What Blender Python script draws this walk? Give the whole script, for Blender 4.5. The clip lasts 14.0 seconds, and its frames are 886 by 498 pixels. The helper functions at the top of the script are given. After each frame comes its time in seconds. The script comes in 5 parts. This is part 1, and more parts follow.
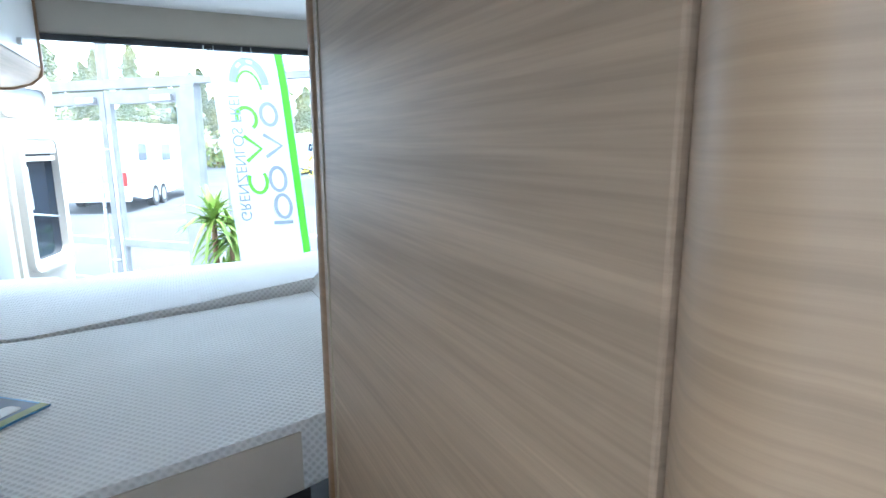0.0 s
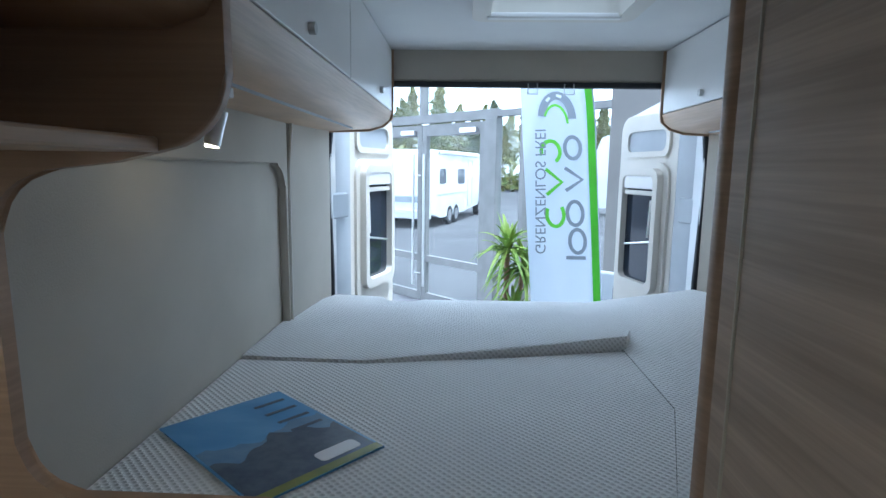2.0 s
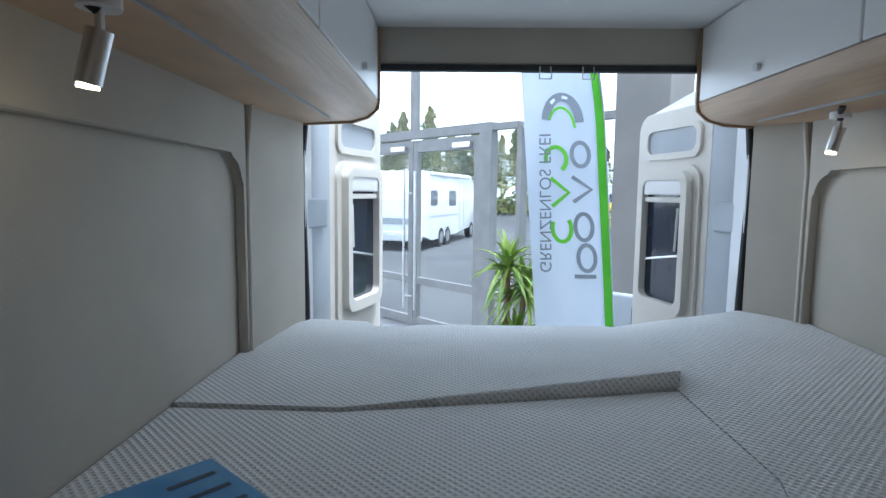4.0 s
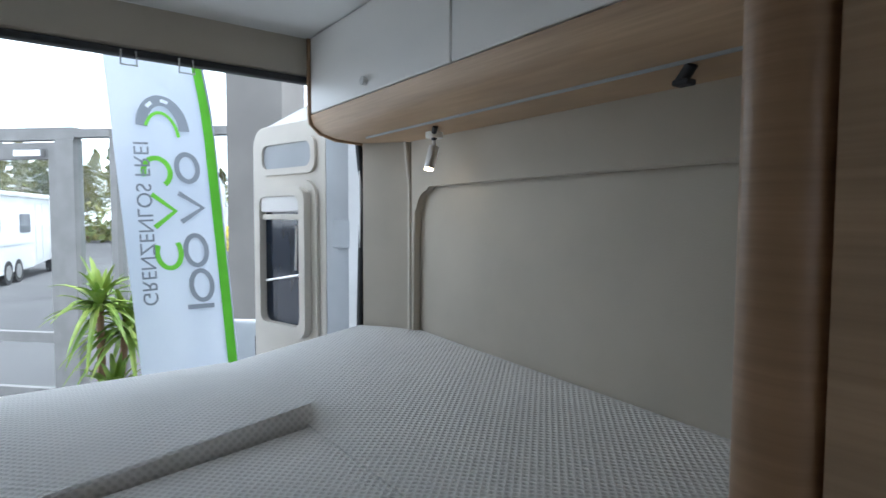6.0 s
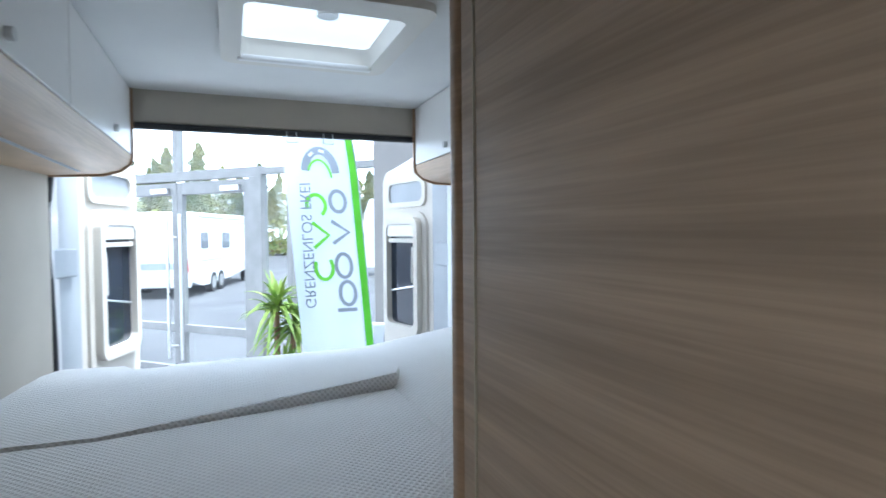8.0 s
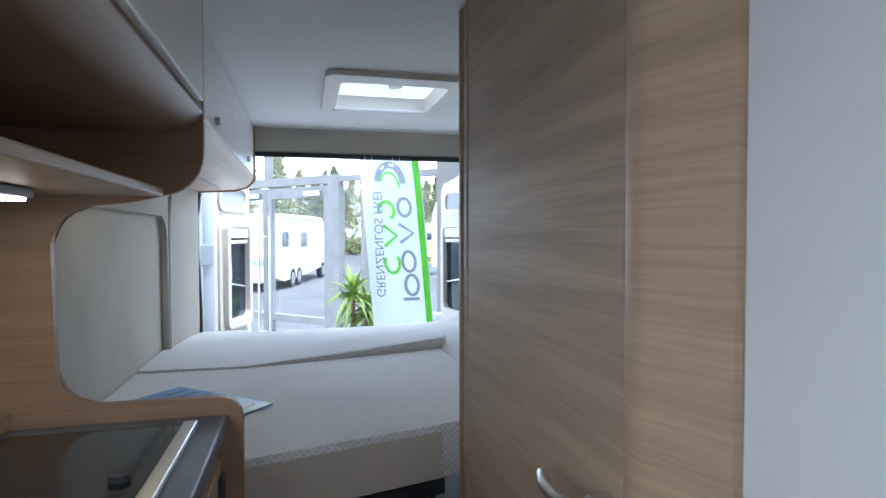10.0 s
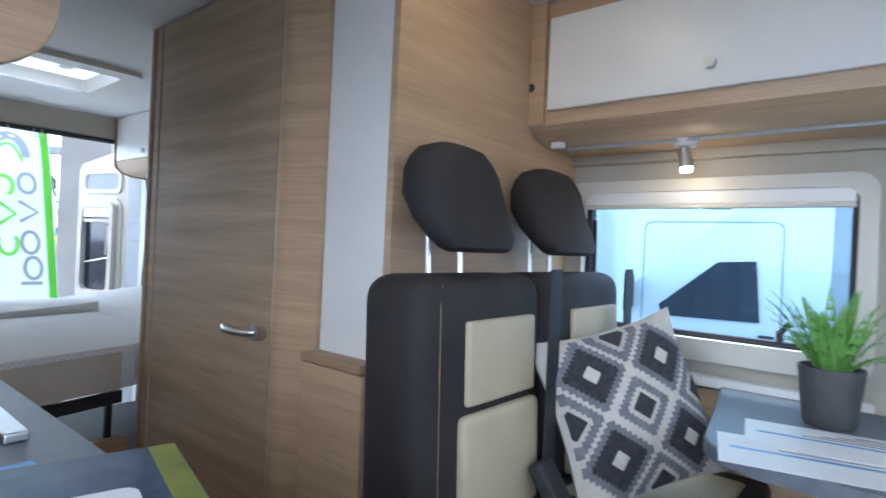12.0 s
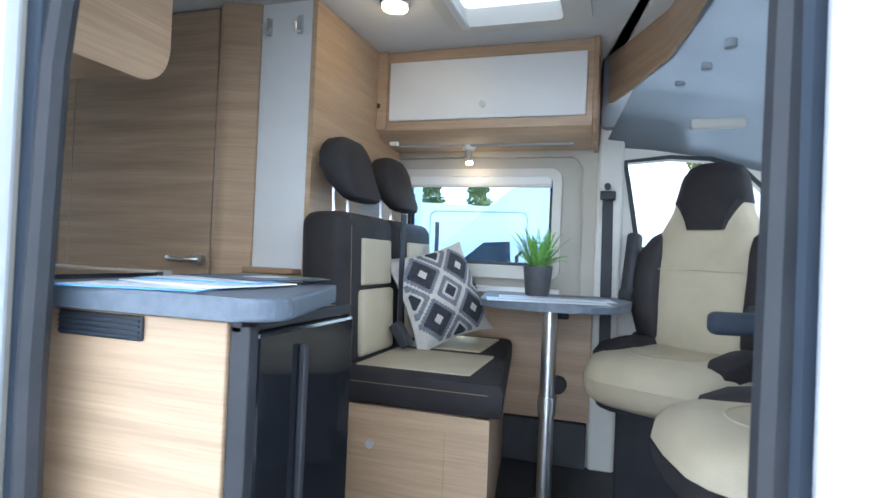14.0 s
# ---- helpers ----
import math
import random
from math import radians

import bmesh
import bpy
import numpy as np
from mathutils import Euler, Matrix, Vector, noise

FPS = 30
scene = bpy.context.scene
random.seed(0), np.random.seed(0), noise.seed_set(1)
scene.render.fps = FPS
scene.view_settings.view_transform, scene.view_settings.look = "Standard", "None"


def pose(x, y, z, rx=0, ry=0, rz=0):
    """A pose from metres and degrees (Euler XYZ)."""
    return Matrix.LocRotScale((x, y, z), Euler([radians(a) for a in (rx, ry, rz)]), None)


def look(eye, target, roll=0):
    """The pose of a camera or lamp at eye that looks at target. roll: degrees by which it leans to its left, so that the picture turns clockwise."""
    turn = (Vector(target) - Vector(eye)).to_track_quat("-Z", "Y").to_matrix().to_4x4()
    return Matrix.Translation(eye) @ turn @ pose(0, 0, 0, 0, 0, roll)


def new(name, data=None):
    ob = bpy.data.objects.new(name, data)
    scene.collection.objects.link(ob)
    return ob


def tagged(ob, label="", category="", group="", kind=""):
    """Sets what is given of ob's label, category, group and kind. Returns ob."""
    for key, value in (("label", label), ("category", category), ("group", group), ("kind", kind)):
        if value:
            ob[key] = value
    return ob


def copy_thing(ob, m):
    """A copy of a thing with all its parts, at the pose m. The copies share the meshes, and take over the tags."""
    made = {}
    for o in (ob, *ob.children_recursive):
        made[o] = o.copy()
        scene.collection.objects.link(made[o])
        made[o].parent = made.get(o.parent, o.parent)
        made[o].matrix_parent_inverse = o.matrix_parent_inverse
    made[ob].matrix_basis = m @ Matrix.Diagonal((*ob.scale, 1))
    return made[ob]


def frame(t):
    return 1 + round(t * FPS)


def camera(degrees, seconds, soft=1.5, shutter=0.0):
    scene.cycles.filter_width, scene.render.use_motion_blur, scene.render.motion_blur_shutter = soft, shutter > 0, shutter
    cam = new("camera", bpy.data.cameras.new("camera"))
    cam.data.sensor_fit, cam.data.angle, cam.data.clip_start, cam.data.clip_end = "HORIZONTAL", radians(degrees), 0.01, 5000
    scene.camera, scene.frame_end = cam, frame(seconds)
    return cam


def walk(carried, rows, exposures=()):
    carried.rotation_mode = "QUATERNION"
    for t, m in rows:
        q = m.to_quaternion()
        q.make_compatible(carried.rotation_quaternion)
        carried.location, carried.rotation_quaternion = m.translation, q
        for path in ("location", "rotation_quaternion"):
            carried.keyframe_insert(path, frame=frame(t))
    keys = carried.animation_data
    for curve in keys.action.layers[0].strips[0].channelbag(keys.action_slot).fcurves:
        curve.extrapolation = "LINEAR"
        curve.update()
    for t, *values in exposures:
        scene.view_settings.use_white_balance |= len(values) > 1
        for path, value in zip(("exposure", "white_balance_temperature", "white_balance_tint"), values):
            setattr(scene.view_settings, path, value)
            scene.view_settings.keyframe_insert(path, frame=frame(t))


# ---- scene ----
cam = camera(77.0, 14.0, 1.5, 0.2)
PATH = [
    (0, (-0.14, -0.981, 1.249), (0.706, 0.793, 0.877), -0.3),
    (0.5, (-0.127, -0.932, 1.244), (0.587, 0.901, 0.883), -1.0),
    (1, (-0.211, -0.898, 1.305), (0.293, 1.003, 0.942), -0.2),
    (1.5, (-0.272, -0.815, 1.311), (-0.101, 1.155, 1.009), 0.5),
    (2, (-0.257, -0.755, 1.304), (-0.327, 1.223, 1.018), 0.8),
    (4.5, (-0.297, -0.226, 1.18), (-0.305, 1.766, 1.007), 0.5),
    (5, (-0.257, -0.136, 1.164), (0.307, 1.777, 1.021), 0.8),
    (5.5, (-0.235, -0.119, 1.167), (0.705, 1.642, 1.049), 0.5),
    (6, (-0.208, -0.12, 1.179), (0.979, 1.486, 1.073), 0.2),
    (6.5, (-0.166, -0.153, 1.192), (1.132, 1.366, 1.094), -0.1),
    (7, (-0.18, -0.271, 1.219), (1.11, 1.255, 1.132), -0.5),
    (7.5, (-0.21, -0.46, 1.24), (0.842, 1.238, 1.161), -0.4),
    (8, (-0.223, -0.749, 1.233), (0.491, 1.118, 1.173), -0.5),
    (8.5, (-0.29, -0.894, 1.256), (0.146, 1.058, 1.198), -0.2),
    (11, (-0.344, -1.763, 1.167), (0.299, 0.13, 1.121), 0.1),
    (11.5, (-0.531, -1.894, 1.116), (0.599, -0.245, 1.075), 2.1),
    (12, (-0.75, -2.045, 1.107), (0.787, -0.766, 1.102), 2.6),
    (12.5, (-0.922, -2.078, 1.093), (0.867, -1.184, 1.07), 2.4),
    (13, (-1.16, -2.168, 0.917), (0.707, -1.451, 0.922), 2.5),
    (13.5, (-1.362, -2.183, 0.928), (0.533, -1.543, 0.943), 2.4),
    (14, (-1.652, -2.25, 0.916), (0.256, -1.649, 0.941), 2.4),
]
EXPOSURES = [(0.0, 1.25, 5000, 2), (0.5, 0.95, 4900, 1), (1.0, 0.65, 4800, 2), (2.0, 0.05, 4900, 3), (4.5, -0.4, 5300, 5), (5.0, -0.6, 5400, 5), (5.5, -0.4, 5500, 6), (6.0, -0.15, 5600, 6), (6.5, 0.3, 5600, 6), (7.5, 0.75, 5500, 6), (8.5, 0.35, 5000, 4), (11.0, 0.6, 5300, 8), (12.5, 0.65, 5200, 6), (13.5, 0.65, 5200, 5), (14.0, 0.75, 5200, 4)]
walk(cam, [(t, look(eye, target, roll)) for t, eye, target, roll in PATH], EXPOSURES)

# ---- light ----
world = bpy.data.worlds.new("world")
scene.world = world
world.use_nodes = True
wn = world.node_tree
sky = wn.nodes.new("ShaderNodeTexSky")
sky.sky_type, sky.sun_disc = "NISHITA", False
sky.sun_elevation, sky.sun_rotation = radians(73), radians(110)
sky.air_density, sky.dust_density, sky.ozone_density = 0.6, 8.0, 0.0
hazy = wn.nodes.new("ShaderNodeHueSaturation")
hazy.inputs["Saturation"].default_value, hazy.inputs["Value"].default_value = 0.35, 2.0
wn.links.new(sky.outputs[0], hazy.inputs["Color"])
wn.links.new(hazy.outputs[0], wn.nodes["Background"].inputs[0])
wn.nodes["Background"].inputs[1].default_value = 0.15
sun = new("sun", bpy.data.lights.new("sun", "SUN"))
sun.data.energy, sun.data.angle, sun.data.color = 4.2, radians(10), (1.0, 0.95, 0.88)
sun.matrix_world = look((4, -1.5, 14), (0, 0, 0))


def area_lamp(name, m, w, h, watts, colour=(1, 1, 1)):
    ob = new(name, bpy.data.lights.new(name, "AREA"))
    ob.data.shape, ob.data.size, ob.data.size_y, ob.data.energy, ob.data.color = "RECTANGLE", w, h, watts, colour
    ob.matrix_world = m


def point_lamp(name, x, y, z, watts, size=0.02, colour=(1, 0.72, 0.42)):
    ob = new(name, bpy.data.lights.new(name, "POINT"))
    ob.data.energy, ob.data.shadow_soft_size, ob.data.color = watts, size, colour
    ob.location = (x, y, z)


# daylight in the openings of the van
area_lamp("rear_daylight", look((-0.02, 1.95, 1.25), (-0.02, 0.5, 0.65)), 1.5, 0.8, 2.6, (0.86, 0.93, 1.0))
area_lamp("skylight_daylight_rear", look((0, 0.93, 1.86), (0, 0.93, 0)), 0.4, 0.5, 0.25, (0.93, 0.97, 1.0))
area_lamp("skylight_daylight_front", look((0.22, -1.85, 1.88), (0.22, -1.85, 0)), 0.4, 0.4, 0.45, (0.93, 0.97, 1.0))
area_lamp("side_door_daylight", look((-1.10, -1.95, 1.0), (0.6, -1.95, 0.8)), 1.0, 1.4, 0.6, (0.9, 0.95, 1.0))
area_lamp("cab_daylight", look((0.1, -3.95, 1.35), (0.1, -1.0, 1.0)), 1.4, 0.5, 0.4, (0.85, 0.93, 1.0))
point_lamp("dinette_bulb_light", 0.80, -1.585, 1.325, 0.3)
point_lamp("bed_bulb_light", 0.80, 1.33, 1.32, 0.08)
point_lamp("bed_bulb_light", -0.785, 0.41, 1.31, 0.08)
point_lamp("ceiling_spot_light", 0.19, -1.45, 1.775, 0.4, 0.04)
area_lamp("kitchen_strip_light", look((-0.80, -0.62, 1.285), (-0.80, -0.62, 0)), 0.04, 0.7, 0.15, (1, 0.86, 0.66))


# ---- materials ----
def material(name, colour, rough=0.6, metal=0.0, colour2=None, scale=(8, 8, 8), bump=0.0, bump_scale=60.0, detail=4.0, coat=0.0,
             spread=(0.35, 0.65), rough_var=0.08):
    m = bpy.data.materials.new(name)
    m.use_nodes = True
    n, l = m.node_tree.nodes, m.node_tree.links
    b = n["Principled BSDF"]
    b.inputs["Base Color"].default_value = (*colour, 1)
    b.inputs["Roughness"].default_value, b.inputs["Metallic"].default_value = rough, metal
    b.inputs["Coat Weight"].default_value = coat
    geo = n.new("ShaderNodeNewGeometry")
    mp = n.new("ShaderNodeMapping")
    mp.inputs["Scale"].default_value = scale
    l.new(geo.outputs["Position"], mp.inputs["Vector"])
    t = n.new("ShaderNodeTexNoise")
    t.inputs["Scale"].default_value, t.inputs["Detail"].default_value = 1.0, detail
    l.new(mp.outputs[0], t.inputs["Vector"])
    r = n.new("ShaderNodeMapRange")
    r.inputs["From Min"].default_value, r.inputs["From Max"].default_value = spread
    l.new(t.outputs["Fac"], r.inputs["Value"])
    mix = n.new("ShaderNodeMix")
    mix.data_type = "RGBA"
    mix.inputs[6].default_value = (*colour, 1)
    mix.inputs[7].default_value = (*(colour2 or [c * 0.88 for c in colour]), 1)
    l.new(r.outputs[0], mix.inputs[0])
    l.new(mix.outputs[2], b.inputs["Base Color"])
    rr = n.new("ShaderNodeMapRange")
    rr.inputs["To Min"].default_value, rr.inputs["To Max"].default_value = max(0.02, rough - rough_var), min(1, rough + rough_var)
    l.new(t.outputs["Fac"], rr.inputs["Value"])
    l.new(rr.outputs[0], b.inputs["Roughness"])
    if bump:
        t2 = n.new("ShaderNodeTexNoise")
        t2.inputs["Scale"].default_value, t2.inputs["Detail"].default_value = bump_scale, 3
        l.new(geo.outputs["Position"], t2.inputs["Vector"])
        bp = n.new("ShaderNodeBump")
        bp.inputs["Strength"].default_value, bp.inputs["Distance"].default_value = bump, 0.004
        l.new(t2.outputs["Fac"], bp.inputs["Height"])
        l.new(bp.outputs[0], b.inputs["Normal"])
    return m


def wood(name, a, b, rough=0.42):
    m = material(name, a, rough, 0, b, (1.3, 1.3, 26), 0.0, 60, 6, 0.0, (0.3, 0.68), 0.06)
    n, l = m.node_tree.nodes, m.node_tree.links
    mp = n.new("ShaderNodeMapping")
    mp.inputs["Scale"].default_value = (5, 5, 210)
    l.new(n["Geometry"].outputs["Position"], mp.inputs["Vector"])
    t = n.new("ShaderNodeTexNoise")
    t.inputs["Scale"].default_value, t.inputs["Detail"].default_value = 1, 3
    l.new(mp.outputs[0], t.inputs["Vector"])
    mul = n.new("ShaderNodeMix")
    mul.data_type, mul.blend_type = "RGBA", "MULTIPLY"
    ramp = n.new("ShaderNodeMapRange")
    ramp.inputs["From Min"].default_value, ramp.inputs["From Max"].default_value = 0.35, 0.65
    ramp.inputs["To Min"].default_value, ramp.inputs["To Max"].default_value = 0.90, 1.06
    l.new(t.outputs["Fac"], ramp.inputs["Value"])
    comb = n.new("ShaderNodeCombineColor")
    for i in range(3):
        l.new(ramp.outputs[0], comb.inputs[i])
    src = n["Mix"].outputs[2]
    mul.inputs[0].default_value = 1
    l.new(src, mul.inputs[6])
    l.new(comb.outputs[0], mul.inputs[7])
    l.new(mul.outputs[2], n["Principled BSDF"].inputs["Base Color"])
    bp = n.new("ShaderNodeBump")
    bp.inputs["Strength"].default_value, bp.inputs["Distance"].default_value = 0.15, 0.002
    l.new(t.outputs["Fac"], bp.inputs["Height"])
    l.new(bp.outputs[0], n["Principled BSDF"].inputs["Normal"])
    return m


def waffle(name, colour, pitch):
    """Knitted cover with a grid of small dimples, their shade darkened into the colour."""
    m = material(name, colour, 0.9, 0, [c * 0.93 for c in colour], (3, 3, 3))
    n, l = m.node_tree.nodes, m.node_tree.links
    mp = n.new("ShaderNodeMapping")
    mp.inputs["Scale"].default_value = (1 / pitch,) * 3
    mp.inputs["Rotation"].default_value = (0, 0, radians(45))
    sep, add, com = n.new("ShaderNodeSeparateXYZ"), n.new("ShaderNodeMath"), n.new("ShaderNodeCombineXYZ")
    l.new(n["Geometry"].outputs["Position"], sep.inputs[0])
    l.new(sep.outputs[1], add.inputs[0])
    l.new(sep.outputs[2], add.inputs[1])
    l.new(sep.outputs[0], com.inputs[0])
    l.new(add.outputs[0], com.inputs[1])
    l.new(com.outputs[0], mp.inputs["Vector"])
    v = n.new("ShaderNodeTexVoronoi")
    v.voronoi_dimensions = "2D"
    v.inputs["Scale"].default_value, v.inputs["Randomness"].default_value = 1.0, 0.0
    l.new(mp.outputs[0], v.inputs["Vector"])
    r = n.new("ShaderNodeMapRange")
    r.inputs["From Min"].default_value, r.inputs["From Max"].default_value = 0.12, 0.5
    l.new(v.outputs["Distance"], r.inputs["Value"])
    bp = n.new("ShaderNodeBump")
    bp.inputs["Strength"].default_value, bp.inputs["Distance"].default_value = 0.6, 0.004
    l.new(r.outputs[0], bp.inputs["Height"])
    l.new(bp.outputs[0], n["Principled BSDF"].inputs["Normal"])
    # shade in the dimples, painted as a darker base colour
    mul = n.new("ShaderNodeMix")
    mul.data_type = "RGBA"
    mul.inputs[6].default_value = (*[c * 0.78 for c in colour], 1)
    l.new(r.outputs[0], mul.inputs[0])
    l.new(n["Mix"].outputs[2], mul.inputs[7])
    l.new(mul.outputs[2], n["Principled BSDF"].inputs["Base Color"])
    return m


def glow(name, colour, strength):
    m = bpy.data.materials.new(name)
    m.use_nodes = True
    b = m.node_tree.nodes["Principled BSDF"]
    b.inputs["Base Color"].default_value = (*colour, 1)
    b.inputs["Emission Color"].default_value = (*colour, 1)
    b.inputs["Emission Strength"].default_value = strength
    return m


def glass(name, colour, rough=0.0):
    m = bpy.data.materials.new(name)
    m.use_nodes = True
    n, l = m.node_tree.nodes, m.node_tree.links
    n.remove(n["Principled BSDF"])
    tr, gl, mix, fr = (n.new("ShaderNodeBsdfTransparent"), n.new("ShaderNodeBsdfGlossy"), n.new("ShaderNodeMixShader"), n.new("ShaderNodeMapRange"))
    lw = n.new("ShaderNodeLayerWeight")
    lw.inputs[0].default_value = 0.25
    fr.inputs["To Min"].default_value, fr.inputs["To Max"].default_value = 0.01, 0.10
    l.new(lw.outputs["Facing"], fr.inputs["Value"])
    tr.inputs[0].default_value = (*colour, 1)
    gl.inputs["Roughness"].default_value = rough
    l.new(fr.outputs[0], mix.inputs[0])
    l.new(tr.outputs[0], mix.inputs[1])
    l.new(gl.outputs[0], mix.inputs[2])
    l.new(mix.outputs[0], n["Material Output"].inputs[0])
    return m


M_WOOD = wood("oak_laminate", (0.53, 0.375, 0.235), (0.43, 0.30, 0.185))
M_WOODD = wood("oak_laminate_door", (0.49, 0.36, 0.24), (0.36, 0.26, 0.17), 0.46)
M_TRIM = wood("oak_edge_trim", (0.40, 0.255, 0.15), (0.33, 0.21, 0.12))
M_WALL = material("beige_wall_lining", (0.50, 0.46, 0.39), 0.85, 0, (0.46, 0.425, 0.36), (4, 4, 4), 0.2, 300)
M_CEIL = material("ceiling_lining", (0.72, 0.72, 0.70), 0.8, 0, (0.68, 0.68, 0.67), (3, 3, 3), 0.15, 350)
M_WHITE = material("white_laminate", (0.80, 0.79, 0.77), 0.35, 0, (0.77, 0.765, 0.75), (2, 2, 8))
M_LINER = material("cab_headliner", (0.29, 0.315, 0.34), 0.8, 0, (0.26, 0.285, 0.31), (3, 3, 3), 0.15, 300)
M_PLAST = material("beige_plastic", (0.68, 0.65, 0.58), 0.5, 0, (0.65, 0.62, 0.56), (5, 5, 5), 0.05, 400)
M_GREYP = material("grey_plastic", (0.40, 0.43, 0.46), 0.5, 0, (0.36, 0.39, 0.42), (5, 5, 5))
M_BLACK = material("black_rubber", (0.018, 0.02, 0.024), 0.6, 0, (0.03, 0.03, 0.035), (9, 9, 9), 0.1, 200)
M_GLOSSB = material("black_gloss", (0.012, 0.013, 0.016), 0.12, 0, (0.016, 0.017, 0.02), (2, 2, 2), 0, 60, 3, 0.3)
M_FLOOR = material("dark_floor_covering", (0.035, 0.037, 0.04), 0.6, 0, (0.055, 0.055, 0.06), (12, 12, 12), 0.2, 200)
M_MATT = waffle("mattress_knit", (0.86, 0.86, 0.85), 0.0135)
M_SIDE = material("mattress_side_cloth", (0.58, 0.52, 0.44), 0.9, 0, (0.52, 0.47, 0.40), (6, 6, 6), 0.3, 500)
M_TOP = material("slate_worktop", (0.105, 0.125, 0.155), 0.42, 0, (0.14, 0.16, 0.19), (40, 40, 40), 0.1, 150)
M_CHROME = material("brushed_steel", (0.70, 0.70, 0.70), 0.30, 1.0, (0.67, 0.67, 0.67), (3, 3, 3))
M_KNOB = material("satin_knob_metal", (0.62, 0.62, 0.61), 0.38, 0.35, (0.56, 0.56, 0.55), (20, 20, 20))
M_ALU = material("grey_aluminium", (0.25, 0.25, 0.245), 0.5, 0.2, (0.22, 0.22, 0.215), (6, 6, 6))
M_BROWN = material("dark_brown_leatherette", (0.022, 0.018, 0.019), 0.75, 0, (0.016, 0.013, 0.014), (9, 9, 9), 0.25, 220)
M_CREAM = material("cream_leatherette", (0.50, 0.43, 0.30), 0.65, 0, (0.46, 0.39, 0.27), (9, 9, 9), 0.25, 220)
M_PAINT = material("white_vehicle_paint", (0.70, 0.71, 0.72), 0.25, 0, (0.75, 0.76, 0.77), (1, 1, 1), 0, 60, 3, 0.5)
M_ASPH = material("asphalt", (0.10, 0.10, 0.105), 0.9, 0, (0.07, 0.07, 0.075), (0.6, 0.6, 0.6), 0.4, 30)
M_HALL = material("hall_floor_tile", (0.28, 0.28, 0.29), 0.5, 0, (0.24, 0.24, 0.25), (1.5, 1.5, 1.5))
M_GLASS = glass("clear_glass", (0.96, 0.98, 0.98))
M_TINT = glass("tinted_window", (0.70, 0.84, 0.95))
M_DARKG = material("dark_tinted_pane", (0.012, 0.020, 0.035), 0.06, 0, (0.02, 0.03, 0.05), (3, 3, 1))
# hatch dome emits by itself, standing in for daylight coming through it
M_SKYL = glow("glowing_frosted_dome", (0.93, 0.96, 1.0), 0.55)
M_BULB = glow("lit_bulb", (1.0, 0.75, 0.42), 14)
M_HAZE = glow("bright_haze", (0.97, 0.985, 1.0), 1.7)
M_STRIP = glow("lit_strip", (1.0, 0.88, 0.7), 7)
M_FLAG = material("flag_cloth", (0.70, 0.75, 0.82), 0.85, 0, (0.62, 0.68, 0.76), (2, 2, 1.2), 0.3, 8)
M_GREEN = material("flag_green", (0.16, 0.52, 0.03), 0.8)
M_GREY = material("flag_grey", (0.21, 0.24, 0.28), 0.8)
M_LEAF = material("yucca_leaf", (0.13, 0.24, 0.03), 0.5, 0, (0.26, 0.34, 0.06), (14, 14, 6))
M_FERN = material("fern_leaf", (0.12, 0.32, 0.05), 0.6, 0, (0.22, 0.42, 0.09), (30, 30, 30))
M_POT = material("dark_grey_pot", (0.06, 0.062, 0.066), 0.6, 0, (0.08, 0.08, 0.085), (20, 20, 20), 0.2, 150)
M_SOIL = material("potting_soil", (0.05, 0.035, 0.025), 0.95, 0, (0.08, 0.06, 0.04), (60, 60, 60), 0.6, 120)
M_PINE = material("pine_foliage", (0.12, 0.16, 0.04), 0.8, 0, (0.32, 0.30, 0.09), (0.5, 0.5, 0.5))
M_TRUNK = material("pine_bark", (0.28, 0.17, 0.10), 0.9, 0, (0.18, 0.11, 0.07), (2, 2, 1))
M_PAPER = material("printed_paper", (0.80, 0.81, 0.82), 0.5, 0, (0.77, 0.78, 0.8), (10, 10, 10))
M_BLUEP = material("blue_print", (0.09, 0.28, 0.58), 0.35, 0, (0.16, 0.38, 0.66), (6, 14, 6))
M_NAVY = material("mountain_print", (0.035, 0.06, 0.12), 0.35, 0, (0.09, 0.12, 0.17), (30, 30, 30))
M_HILL = material("far_hill_print", (0.12, 0.24, 0.42), 0.35, 0, (0.18, 0.30, 0.46), (25, 25, 25))
M_LIME = material("lime_print", (0.25, 0.27, 0.05), 0.4, 0, (0.16, 0.20, 0.05), (20, 20, 20))
M_YELLOW = material("yellow_leaf", (0.6, 0.5, 0.03), 0.7)
M_RED = material("red_plastic", (0.5, 0.03, 0.02), 0.35)
M_CUSHL = material("woven_cream_cloth", (0.62, 0.58, 0.52), 0.95, 0, (0.55, 0.51, 0.46), (60, 60, 60), 0.6, 500)
M_CUSHD = material("woven_black_cloth", (0.028, 0.028, 0.034), 0.95, 0, (0.05, 0.05, 0.06), (60, 60, 60), 0.6, 500)
M_CUSHG = material("woven_grey_cloth", (0.21, 0.21, 0.23), 0.95, 0, (0.16, 0.16, 0.18), (60, 60, 60), 0.6, 500)
M_STITCH = material("orange_stitching", (0.30, 0.19, 0.11), 0.8)
M_NAVYR = material("dark_blue_grey_trim", (0.020, 0.030, 0.048), 0.75, 0, (0.028, 0.038, 0.055), (6, 6, 6))
M_TYRE = material("tyre", (0.03, 0.03, 0.032), 0.8)
# column grey darkened to hold the shade of the hall roof, which isn't built
M_COL = material("shaded_grey_column", (0.24, 0.23, 0.215), 0.8, 0, (0.21, 0.20, 0.19), (2, 2, 2))

# ---- building helpers ----
ORIGIN = {}


